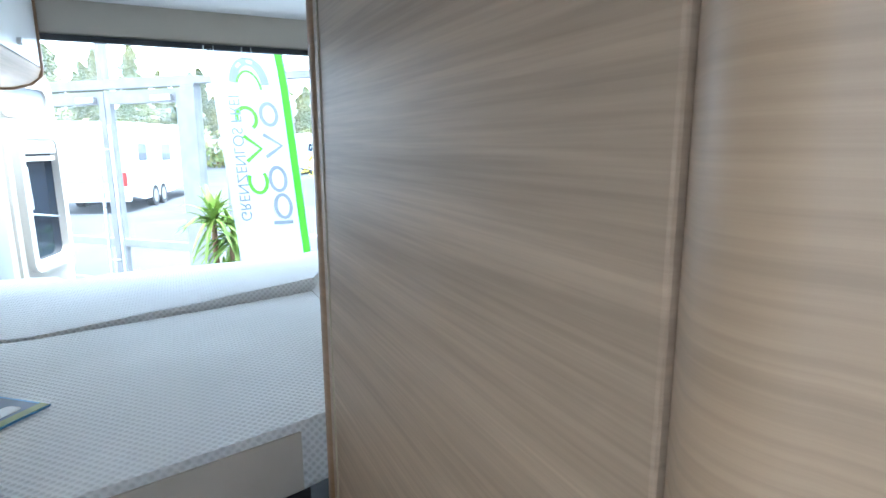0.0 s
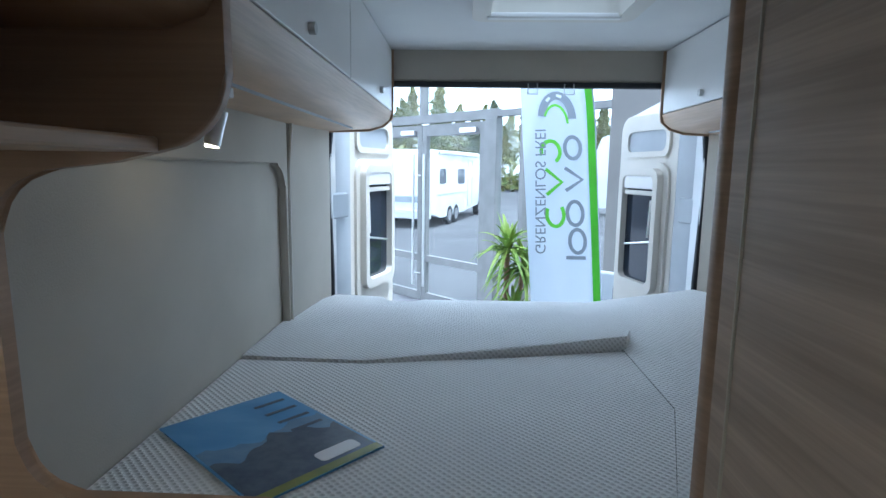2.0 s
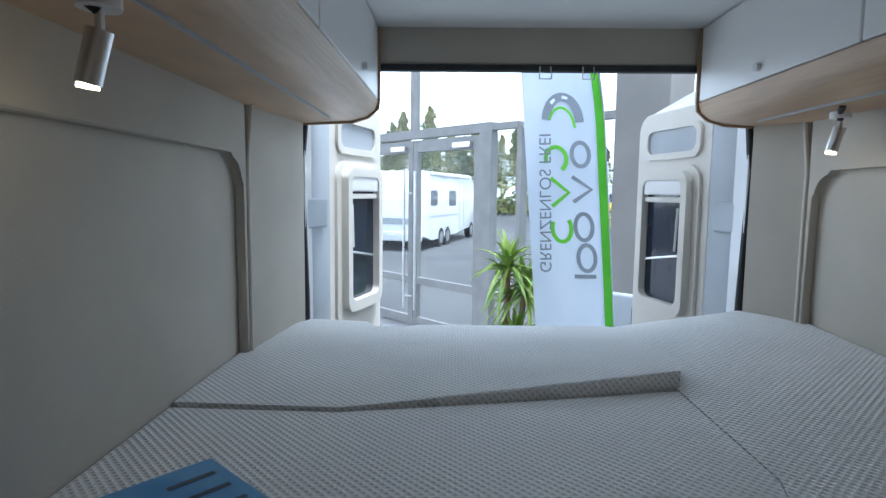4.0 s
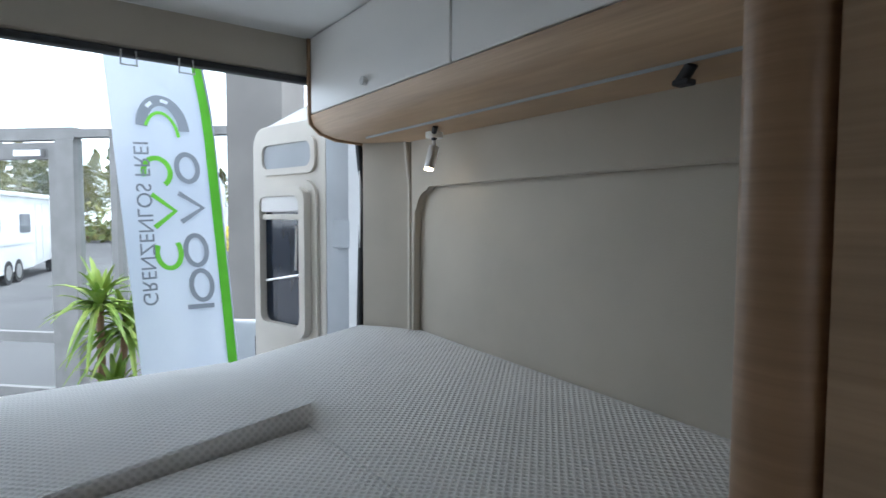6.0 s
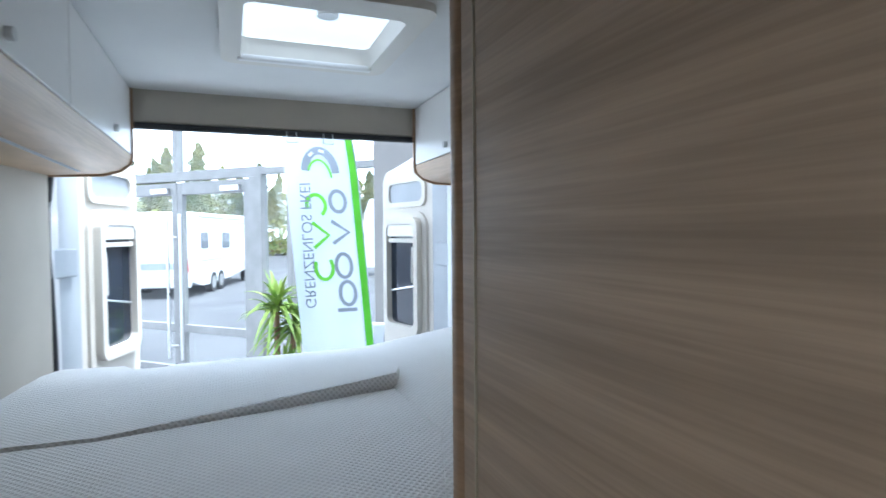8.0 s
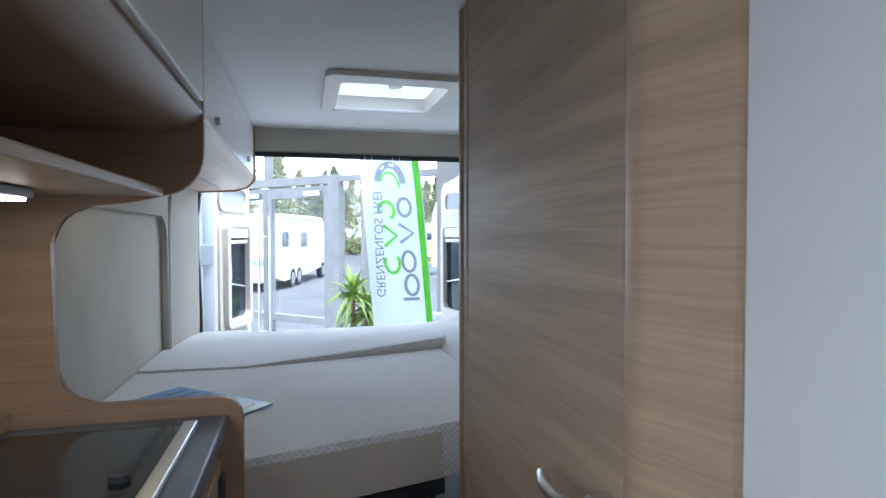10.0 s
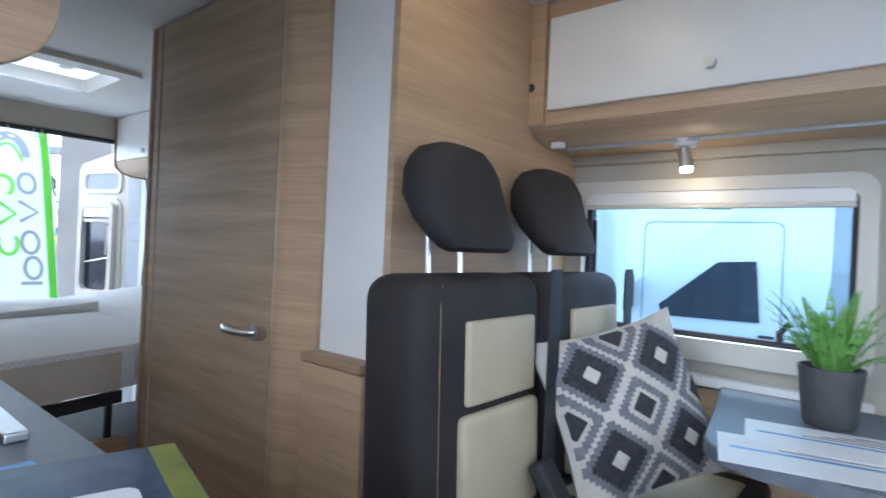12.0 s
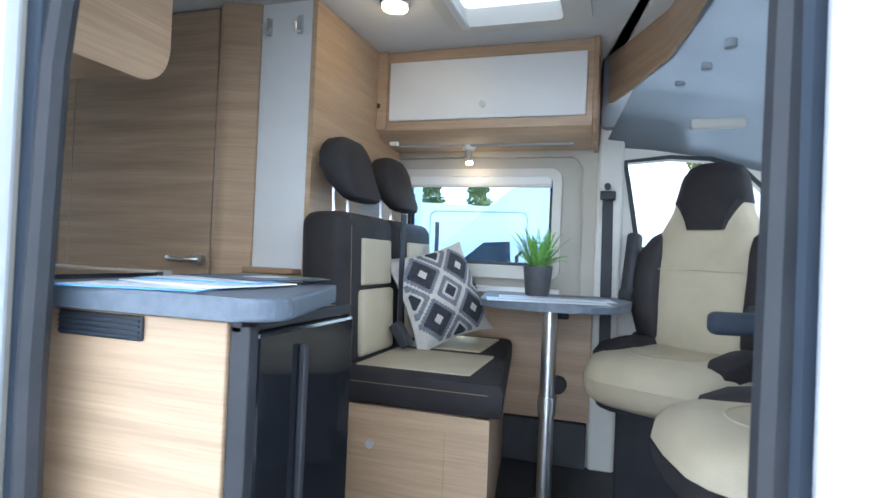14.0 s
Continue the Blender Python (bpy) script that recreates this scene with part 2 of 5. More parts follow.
def thing(name, label, category, at=(0, 0, 0), group="", kind=""):
    ob = new(name)
    ob.location = at
    ob.empty_display_size = 0.05
    ORIGIN[ob] = Vector(at)
    return tagged(ob, label, category, group, kind)


def part(name, bm, mat, parent=None, label="", smooth=False):
    me = bpy.data.meshes.new(name)
    if parent is not None and ORIGIN.get(parent):
        bmesh.ops.translate(bm, verts=bm.verts, vec=-ORIGIN[parent])
    bmesh.ops.recalc_face_normals(bm, faces=bm.faces)
    bm.to_mesh(me)
    bm.free()
    me.materials.append(mat)
    if smooth:
        for p in me.polygons:
            p.use_smooth = True
        me.set_sharp_from_angle(angle=radians(38))
    ob = new(name, me)
    if parent is not None:
        ob.parent = parent
        ORIGIN[ob] = ORIGIN.get(parent)
    if label:
        tagged(ob, label)
    return ob


def setting(name, bm, mat, label, category, smooth=False):
    return tagged(part(name, bm, mat, None, "", smooth), label, category, "", "structure")


def box(x0, x1, y0, y1, z0, z1, bevel=0.0, bm=None, seg=2):
    out = bm or bmesh.new()
    m = Matrix.LocRotScale(((x0 + x1) / 2, (y0 + y1) / 2, (z0 + z1) / 2), None, (abs(x1 - x0), abs(y1 - y0), abs(z1 - z0)))
    vs = bmesh.ops.create_cube(out, size=1, matrix=m)["verts"]
    if bevel:
        es = list({e for v in vs for e in v.link_edges})
        bmesh.ops.bevel(out, geom=es, offset=bevel, segments=seg, profile=0.5, affect="EDGES")
    return out


def prism(pts, axis, a, b, bm=None, bevel=0.0):
    """A flat outline pushed along an axis. The outline's two numbers are the other two axes in x, y, z order."""
    out = bm or bmesh.new()

    def at(p, w):
        return {"x": (w, p[0], p[1]), "y": (p[0], w, p[1]), "z": (p[0], p[1], w)}[axis]
    lo, hi = [out.verts.new(at(p, a)) for p in pts], [out.verts.new(at(p, b)) for p in pts]
    fs = [out.faces.new(lo[::-1]), out.faces.new(hi)]
    n = len(pts)
    for i in range(n):
        fs.append(out.faces.new((lo[i], lo[(i + 1) % n], hi[(i + 1) % n], hi[i])))
    if bevel:
        es = list({e for f in fs[:2] for e in f.edges})
        bmesh.ops.bevel(out, geom=es, offset=bevel, segments=2, profile=0.5, affect="EDGES")
    return out


def arc(cx, cy, r, a0, a1, n=6):
    return [(cx + r * math.cos(radians(a0 + (a1 - a0) * i / n)), cy + r * math.sin(radians(a0 + (a1 - a0) * i / n))) for i in range(n + 1)]


def rrect(x0, x1, y0, y1, r, n=5):
    return arc(x1 - r, y1 - r, r, 0, 90, n) + arc(x0 + r, y1 - r, r, 90, 180, n) + arc(x0 + r, y0 + r, r, 180, 270, n) + arc(x1 - r, y0 + r, r, 270, 360, n)


def ring(outer, inner, axis, a, b, bm=None):
    """A flat frame between two outlines of as many points."""
    out = bm or bmesh.new()

    def at(p, w):
        return {"x": (w, p[0], p[1]), "y": (p[0], w, p[1]), "z": (p[0], p[1], w)}[axis]
    v = [[out.verts.new(at(p, w)) for p in o] for o in (outer, inner) for w in (a, b)]
    n = len(outer)
    for i in range(n):
        j = (i + 1) % n
        for p, q in ((0, 1), (1, 3), (3, 2), (2, 0)):
            out.faces.new((v[p][i], v[p][j], v[q][j], v[q][i]))
    return out


def tube(pts, r, sides=10, bm=None, r1=None):
    out = bm or bmesh.new()
    pts = [Vector(p) for p in pts]
    rows = []
    for i, p in enumerate(pts):
        d = (pts[min(i + 1, len(pts) - 1)] - pts[max(i - 1, 0)]).normalized()
        u = d.cross(Vector((0, 0, 1)) if abs(d.z) < 0.9 else Vector((1, 0, 0))).normalized()
        w = d.cross(u)
        rad = r if r1 is None else r + (r1 - r) * i / (len(pts) - 1)
        rows.append([out.verts.new(p + (u * math.cos(k * 2 * math.pi / sides) + w * math.sin(k * 2 * math.pi / sides)) * rad) for k in range(sides)])
    for a, b in zip(rows, rows[1:]):
        for k in range(sides):
            out.faces.new((a[k], a[(k + 1) % sides], b[(k + 1) % sides], b[k]))
    out.faces.new(rows[0][::-1])
    out.faces.new(rows[-1])
    return out


def moved(bm, m):
    bmesh.ops.transform(bm, matrix=m, verts=bm.verts)
    return bm


def loft(sections, bm=None):
    """A closed skin over rings of as many points each, capped at both ends."""
    out = bm or bmesh.new()
    rows = [[out.verts.new(p) for p in s] for s in sections]
    n = len(rows[0])
    for a, b in zip(rows, rows[1:]):
        for k in range(n):
            out.faces.new((a[k], a[(k + 1) % n], b[(k + 1) % n], b[k]))
    out.faces.new(rows[0][::-1])
    out.faces.new(rows[-1])
    return out

# ---- setting: ground and hall front ----
ground = setting("ground", prism([(-400, -400), (400, -400), (400, 400), (-400, 400)], "z", -0.75, -0.65), M_ASPH, "grey asphalt yard around the glass hall front", "ground")
GW = Matrix.Translation((0.46, 6.05, -0.65)) @ Matrix.Rotation(radians(-45), 4, "Z")  # the glass front: x along it, y outwards
setting("pavement", moved(prism([(-14, -16), (3.5, -16), (3.5, 0), (-14, 0)], "z", 0.0, 0.006), GW), M_HALL, "grey tiled showroom floor inside the glass front", "floor")

bm = bmesh.new()
rim = [bm.verts.new((150 * math.cos(a), 150 * math.sin(a), z)) for z in (-1, 75) for a in np.linspace(0, 2 * math.pi, 64, endpoint=False)]
for k in range(64):
    bm.faces.new((rim[k], rim[(k + 1) % 64], rim[64 + (k + 1) % 64], rim[64 + k]))
setting("backdrop", bm, M_HAZE, "bright hazy sky low over the horizon", "sky")

hall = thing("window_hall_front", "grey aluminium glazed shop front with double doors", "window", kind="structure")
for u0, u1, z0, z1 in ((-0.60, -0.40, 0, 2.58), (-0.02, 0.05, 0, 2.6), (-3.12, -3.0, 0, 6.5), (-1.87, -1.80, 2.68, 6.5), (-5.2, -5.1, 0, 6.5), (-7.3, -7.2, 0, 6.5)):
    part("mullion", moved(box(u0, u1, -0.06, 0.06, z0, z1, 0.004), GW), M_ALU, hall)
for u0, u1, z0, z1 in ((-3.0, -0.40, 2.58, 2.70), (-0.40, -0.02, 2.60, 2.68), (0.05, 1.28, 2.60, 2.68), (-7.2, -3.12, 2.6, 2.7), (-0.40, -0.02, 0.62, 0.68), (0.05, 1.28, 0.62, 0.68), (-7.2, -3.12, 0.62, 0.68), (0.05, 1.28, 0.0, 0.08)):
    part("transom", moved(box(u0, u1, -0.05, 0.05, z0, z1, 0.004), GW), M_ALU, hall)
for u0, u1, z0, z1 in ((-7.2, -5.2, 0.1, 2.6), (-5.1, -3.12, 0.1, 2.6), (-0.40, -0.02, 0.7, 2.6), (0.05, 1.28, 0.7, 2.6), (-7.2, -0.02, 2.7, 6.5), (0.05, 1.28, 2.7, 6.5)):
    pane = part("pane", moved(box(u0, u1, -0.004, 0.004, z0, z1), GW), M_GLASS, hall)
    pane.visible_shadow = False
for u0, u1, hu in ((-2.99, -1.84, -1.95), (-1.83, -0.61, -1.72)):
    leaf = thing("door_hall", "grey aluminium glass door with long steel pull handle", "door", kind="structure")
    ow = (u0, u1, 0.01, 2.56)
    part("leaf_frame", moved(box(u0, u0 + 0.09, -0.035, 0.035, 0.01, 2.56, 0.004), GW), M_ALU, leaf)
    part("leaf_frame", moved(box(u1 - 0.09, u1, -0.035, 0.035, 0.01, 2.56, 0.004), GW), M_ALU, leaf)
    for z0, z1 in ((0.01, 0.14), (0.60, 0.70), (2.40, 2.56)):
        part("rail", moved(box(u0 + 0.09, u1 - 0.09, -0.034, 0.034, z0, z1, 0.004), GW), M_ALU, leaf)
    for z0, z1 in ((0.14, 0.60), (0.70, 2.40)):
        pane = part("pane", moved(box(u0 + 0.09, u1 - 0.09, -0.004, 0.004, z0, z1), GW), M_GLASS, leaf)
        pane.visible_shadow = False
    part("pull_handle", moved(tube([(hu, -0.10, 0.25), (hu, -0.10, 2.15)], 0.018), GW), M_CHROME, leaf, smooth=True)
    for z in (0.42, 1.85):
        part("handle_bracket", moved(tube([(hu, -0.10, z), (hu + (0.09 if hu > -1.8 else -0.09) * -1, -0.03, z)], 0.012), GW), M_CHROME, leaf, smooth=True)
    part("door_closer", moved(box(u1 - 0.42, u1 - 0.12, -0.09, -0.036, 2.42, 2.49, 0.008), GW), M_CHROME, leaf)
column = setting("wall_column", moved(box(1.28, 1.80, -0.25, 0.25, 0, 6.5, 0.01), GW), M_COL, "grey plastered column of the hall front", "column")

# ---- setting: the van body ----
floor = setting("floor", box(-0.93, 0.93, -3.2, 1.85, -0.06, 0.0), M_FLOOR, "dark grey van floor covering", "floor")
setting("floor_step", box(0.90, 0.94, -2.14, -1.42, 0.0, 0.195, 0.004), M_FLOOR, "dark floor box beside the dinette wall", "step")


def side_wall(name, s, label, pieces):
    bm = bmesh.new()
    for y0, y1, z0, z1 in pieces:
        box(s * 0.945, s * 0.99, y0, y1, z0, z1, 0, bm)
    return setting(name, bm, M_WALL, label, "wall")


# driver's side with the dinette window; passenger side with the sliding door opening
side_wall("wall_driver_side", 1, "beige lined van side wall with a camper window",
          [(-0.0, 1.81, -0.05, 1.85), (-1.24, 0.0, -0.05, 1.85), (-1.97, -1.24, -0.05, 0.86), (-1.97, -1.24, 1.30, 1.85), (-2.22, -1.97, -0.05, 1.85)])
side_wall("wall_kitchen_side", -1, "beige lined van side wall behind the kitchen", [(-1.29, 1.81, -0.05, 1.85)])
M_BODY = M_PAINT
setting("wall_outer_skin", box(-1.03, -0.99, -1.30, 1.85, -0.35, 1.95, 0.01), M_BODY, "white painted van side panel", "van body")

# lining with a rounded recess, upper and rear part standing proud
for s, nm in ((1, "wall_lining_driver_side"), (-1, "wall_lining_kitchen_side")):
    y1, zt = (1.575, 1.295) if s > 0 else (1.30, 1.315)
    inner = arc(y1 - 0.09, zt - 0.09, 0.09, 0, 90, 8)
    pts = [(y1 + 0.03, 0.55), (y1, 0.55)] + inner + [(0.02 if s > 0 else -0.086, zt), (0.02 if s > 0 else -0.086, 1.80), (y1 + 0.03, 1.80)]
    bm = prism(pts, "x", s * 0.915, s * 0.944, None, 0.012)
    setting(nm, bm, M_WALL, "beige moulded wall lining with a rounded recess", "wall lining", True)
    ya = y1 + 0.03
    xw = 0.80 if s > 0 else 0.85
    bm = prism([(s * 0.944, ya + 0.002), (s * 0.915, ya + 0.002), (s * (xw + 0.02), 1.79), (s * 0.944, 1.79)], "z", 0.5, 1.80)
    setting("wall_rear_pillar", bm, M_WALL, "beige lined rear corner pillar of the van", "wall lining")
    bm = tube([(s * 0.913, ya, 0.6), (s * 0.913, ya, 1.30), (s * 0.895, ya + 0.03, 1.62)], 0.007, 8)
    setting("trim_lining_joint", bm, M_PLAST, "narrow beige joint strip on the wall lining", "trim", True)

# rear frame: header, pillars and black seals
setting("wall_rear_header", box(-0.93, 0.93, 1.815, 1.88, 1.69, 1.90, 0.01), M_WALL, "padded beige header above the rear doors", "wall")
for s, xw in ((1, 0.80), (-1, 0.855)):
    setting("wall_rear_jamb", box(s * (xw + 0.012), s * 0.99, 1.80, 1.90, -0.3, 1.69, 0.004), M_BODY, "white painted rear door jamb", "wall")
    bm = tube([(s * (xw + 0.012), 1.81, 0.0), (s * (xw + 0.016), 1.81, 0.8), (s * (xw + 0.03), 1.81, 1.3), (s * (xw + 0.0), 1.81, 1.60)], 0.014, 8)
    setting("trim_seal", bm, M_BLACK, "black rubber door seal", "seal", True)
setting("trim_seal_top", box(-0.9, 0.9, 1.805, 1.84, 1.665, 1.689, 0.006), M_BLACK, "black rubber seal along the rear header", "seal")
for x in (0.04, 0.20):
    hook = thing("roof_hook", "bent steel wire hook on the rear header", "hook", (x, 1.80, 1.67), "header hooks")
    part("wire", tube([(x - 0.02, 1.80, 1.68), (x - 0.022, 1.79, 1.635), (x + 0.022, 1.79, 1.635), (x + 0.02, 1.80, 1.68)], 0.003, 6), M_CHROME, hook, smooth=True)

# ceiling with two skylight holes
bm = bmesh.new()
ZC = 1.825
for x0, x1, y0, y1 in ((-0.93, -0.25, -2.22, 1.815), (0.27, 0.93, 0.67, 1.22), (-0.25, 0.93, 1.22, 1.815), (-0.25, 0.93, -1.62, 0.67), (-0.25, 0.0, -2.07, -1.62), (0.44, 0.93, -2.07, -1.62), (-0.25, 0.93, -2.22, -2.07), (-0.25, -0.21, 0.67, 1.22)):
    box(x0, x1, y0, y1, ZC, ZC + 0.03, 0, bm)
setting("ceiling", bm, M_CEIL, "pale lined van ceiling", "ceiling")
for x0, x1, y0, y1 in ((-0.21, 0.27, 0.67, 1.22), (0.0, 0.44, -2.07, -1.62)):
    sk = thing("window_skylight", "white framed roof hatch with a frosted dome", "skylight", ((x0 + x1) / 2, (y0 + y1) / 2, ZC), kind="structure")
    part("window_frame", ring(rrect(x0 - 0.03, x1 + 0.03, y0 - 0.06, y1 + 0.03, 0.05), rrect(x0 + 0.03, x1 - 0.03, y0 + 0.04, y1 - 0.03, 0.03), "z", ZC - 0.022, ZC + 0.05), M_PLAST, sk, smooth=True)
    part("blind_rail", box(x0 + 0.02, x1 - 0.02, y1 - 0.05, y1 - 0.02, ZC - 0.028, ZC - 0.01, 0.005), M_WHITE, sk)
    part("dome", prism(rrect(x0 + 0.02, x1 - 0.02, y0 + 0.02, y1 - 0.02, 0.03), "z", ZC + 0.052, ZC + 0.06), M_SKYL, sk)
    part("turn_knob", tube([((x0 + x1) / 2, y0 + 0.08, ZC + 0.05), ((x0 + x1) / 2, y0 + 0.08, ZC - 0.02)], 0.028, 14), M_WHITE, sk, smooth=True)


def rear_door(s, at, turn):
    """Open rear door of the van: local x across the leaf from the hinge, y through it, z up."""
    d = thing("door_rear", "open white rear van door with moulded inner lining", "van door", kind="structure")
    m = Matrix.Translation(at) @ Matrix.Rotation(radians(turn), 4, "Z")
    f = s

    def put(name, bm, mat, label="", smooth=False, parent=None):
        return part(name, moved(bm, m), mat, parent or d, label, smooth)
    put("outer_skin", prism([(0, -0.5), (0.76, -0.5), (0.76, 1.50), (0.70, 1.64), (0.10, 1.76), (0.0, 1.70)], "y", f * 0.0, f * 0.05, None, 0.012), M_PAINT)
    outer = rrect(0.185, 0.735, -0.40, 1.63, 0.09)
    put("inner_lining", ring(outer, rrect(0.29, 0.62, 0.70, 1.31, 0.06), "y", f * 0.051, f * 0.085), M_PLAST, "", True)
    put("lining_step", ring(rrect(0.23, 0.69, 0.58, 1.37, 0.09), rrect(0.29, 0.62, 0.70, 1.31, 0.06), "y", f * 0.085, f * 0.10), M_PLAST, "", True)
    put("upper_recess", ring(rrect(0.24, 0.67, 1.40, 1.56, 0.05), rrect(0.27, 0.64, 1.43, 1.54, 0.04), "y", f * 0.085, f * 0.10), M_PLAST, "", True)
    # grey sheet stands in for the shade inside the recess
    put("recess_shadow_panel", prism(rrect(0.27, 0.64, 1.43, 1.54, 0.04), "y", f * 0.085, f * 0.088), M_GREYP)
    win = put("window_frame", ring(rrect(0.27, 0.65, 0.67, 1.34, 0.06), rrect(0.31, 0.61, 0.72, 1.30, 0.04), "y", f * 0.10, f * 0.135), M_PLAST, "", True)
    put("pane", prism(rrect(0.31, 0.61, 0.72, 1.30, 0.04), "y", f * 0.09, f * 0.10), M_DARKG, "dark tinted window pane", False, win)
    put("blind_cassette", box(0.315, 0.605, f * 0.102, f * 0.13, 1.23, 1.30, 0.006), M_WHITE, "", False, win)
    put("blind_rail", box(0.318, 0.602, f * 0.104, f * 0.124, 1.195, 1.22, 0.004), M_PLAST, "", False, win)
    put("stay_bar", tube([(0.34, f * 0.112, 0.95), (0.59, f * 0.112, 0.91)], 0.006, 8), M_CHROME, "", True, win)
    put("blind_cord", tube([(0.37, f * 0.108, 0.97), (0.36, f * 0.108, 1.17)], 0.006, 6), M_WHITE, "", True, win)
    put("edge_panel", prism([(0.0, -0.5), (0.175, -0.5), (0.175, 1.62), (0.0, 1.68)], "y", f * 0.05, f * 0.10, None, 0.02), M_GREYP, "grey door edge lining", True)
    put("lock", box(0.70, 0.755, f * 0.05, f * 0.08, 0.42, 0.62, 0.006), M_BLACK)
    put("hinge", box(-0.09, 0.10, f * 0.09, f * 0.125, 1.08, 1.20, 0.008), M_GREYP)


rear_door(1, (0.93, 1.93, -0.02), 104)
rear_door(-1, (-0.97, 1.93, -0.02), 74)

# ---- bed ----
bed = thing("bed_frame", "slatted camper bed frame across the van rear", "bed frame", (0, 0.9, 0))
part("front_rail", prism([(-0.44, -0.035), (0.06, 0.085), (0.06, 0.11), (-0.44, -0.01)], "z", 0.505, 0.545), M_BLACK, bed)
part("rear_rail", box(-0.85, 0.80, 1.66, 1.70, 0.50, 0.545, 0.006), M_BLACK, bed)
part("leg", box(0.02, 0.04, 0.115, 0.135, 0.0, 0.505), M_BLACK, bed)
for i in range(9):
    x = -0.80 + i * 0.195
    part("slat", box(x, x + 0.07, 0.09 + 0.24 * min(0, x) if -0.5 < x < 0.02 else 0.16, 1.70, 0.546, 0.558, 0.003), M_TRIM, bed)
setting("wall_bed_riser", box(-0.46, 0.06, 0.02, 0.05, 0.0, 0.40, 0.004), M_TRIM, "wooden riser board under the bed", "panel")


def mattress(name, pts, z0, z1, label, lift=None):
    th = thing(name, label, "mattress", (pts[0][0], pts[0][1], z0))
    bm = prism(pts, "z", z0, z1)
    top = [f for f in bm.faces if abs(f.normal.z) > 0.9]
    bmesh.ops.bevel(bm, geom=list({e for f in top for e in f.edges}), offset=0.018, segments=3, profile=0.5, affect="EDGES")
    if lift:
        for v in bm.verts:
            if v.co.z > z0 + 0.03:
                v.co.z += lift(v.co.x, v.co.y)
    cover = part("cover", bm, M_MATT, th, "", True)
    return th, cover


mt, cv = mattress("mattress", [(-0.94, -0.085), (-0.52, -0.085), (-0.46, -0.06), (0.04, 0.062), (0.102, 0.085), (0.285, 0.60), (0.285, 1.05), (-0.1, 0.96), (-0.55, 0.87), (-0.94, 0.88)], 0.56, 0.71, "white waffle-knit mattress with beige side over the slats")
part("side_band", prism([(-0.458, -0.066), (0.042, 0.055), (0.04, 0.061), (-0.46, -0.06)], "z", 0.565, 0.69), M_SIDE, mt, "beige cloth side band")
mattress("mattress", [(0.118, 0.035), (0.94, 0.035), (0.94, 1.60), (0.80, 1.78), (0.287, 1.72), (0.287, 0.60), (0.104, 0.088)], 0.56, 0.712, "white waffle-knit mattress piece beside the driver's wall",
         lambda x, y: 0.06 * min(1, max(0, (y - 0.35) / 1.2)) * min(1, max(0, (x - 0.3) / 0.5)))
mattress("mattress", [(-0.94, 0.90), (-0.55, 0.885), (-0.1, 0.98), (0.30, 1.075), (0.335, 1.16), (0.29, 1.72), (-0.42, 1.70), (-0.47, 1.665), (-0.58, 1.665), (-0.62, 1.74), (-0.84, 1.77), (-0.94, 1.55)], 0.56, 0.716, "white waffle-knit head cushion with a raised edge",
         lambda x, y: 0.04 * min(1, max(0, (x + 0.35) / 0.65)) * min(1, max(0, (1.6 - y) / 0.4)))

bro = thing("brochure", "blue glossy brochure with a mountain picture on the mattress", "brochure", (-0.6, 0.45, 0.712))
BM = Matrix.Translation((-0.735, 0.63, 0.7125)) @ Matrix.Rotation(math.atan2(-0.271, 0.316), 4, "Z")
part("cover", moved(box(0, 0.42, -0.30, 0, 0, 0.004), BM), M_BLUEP, bro)
hills = random.Random(8)
for nm, mat, x0, rise, zz in (("far_hills_picture", M_HILL, 0.19, 0.05, 0.0041), ("mountain_picture", M_NAVY, 0.24, 0.075, 0.0045)):
    crest = [(x0 + 0.03 - rise * (0.5 + 0.35 * math.sin(x0 * 40 + k * 0.33) + 0.15 * math.sin(k * 1.1)) + hills.uniform(-0.004, 0.004), -0.296 + 0.29 * k / 24) for k in range(25)]
    part(nm, moved(prism([(0.396, -0.296)] + crest + [(0.396, -0.006)], "z", zz, zz + 0.0004), BM), mat, bro)
part("green_strip", moved(box(0.396, 0.42, -0.30, -0.002, 0.0048, 0.0052), BM), M_LIME, bro)
part("camper_picture", moved(prism(rrect(0.345, 0.385, -0.13, -0.03, 0.012), "z", 0.0052, 0.0056), BM), M_PAPER, bro)
for i in range(4):
    part("print_mark", moved(box(0.05 + 0.055 * i, 0.062 + 0.055 * i, -0.10, -0.02, 0.0048, 0.0051), BM), M_NAVY, bro)


# ---- overhead cabinets ----
def knob(parent, x, y, z, s, axis="x"):
    e = (s * 0.014, 0, 0) if axis == "x" else (0, s * 0.014, 0)
    return part("knob", tube([(x, y, z), (x + e[0], y + e[1], z)], 0.013, 16), M_KNOB, parent, "round push knob", True)


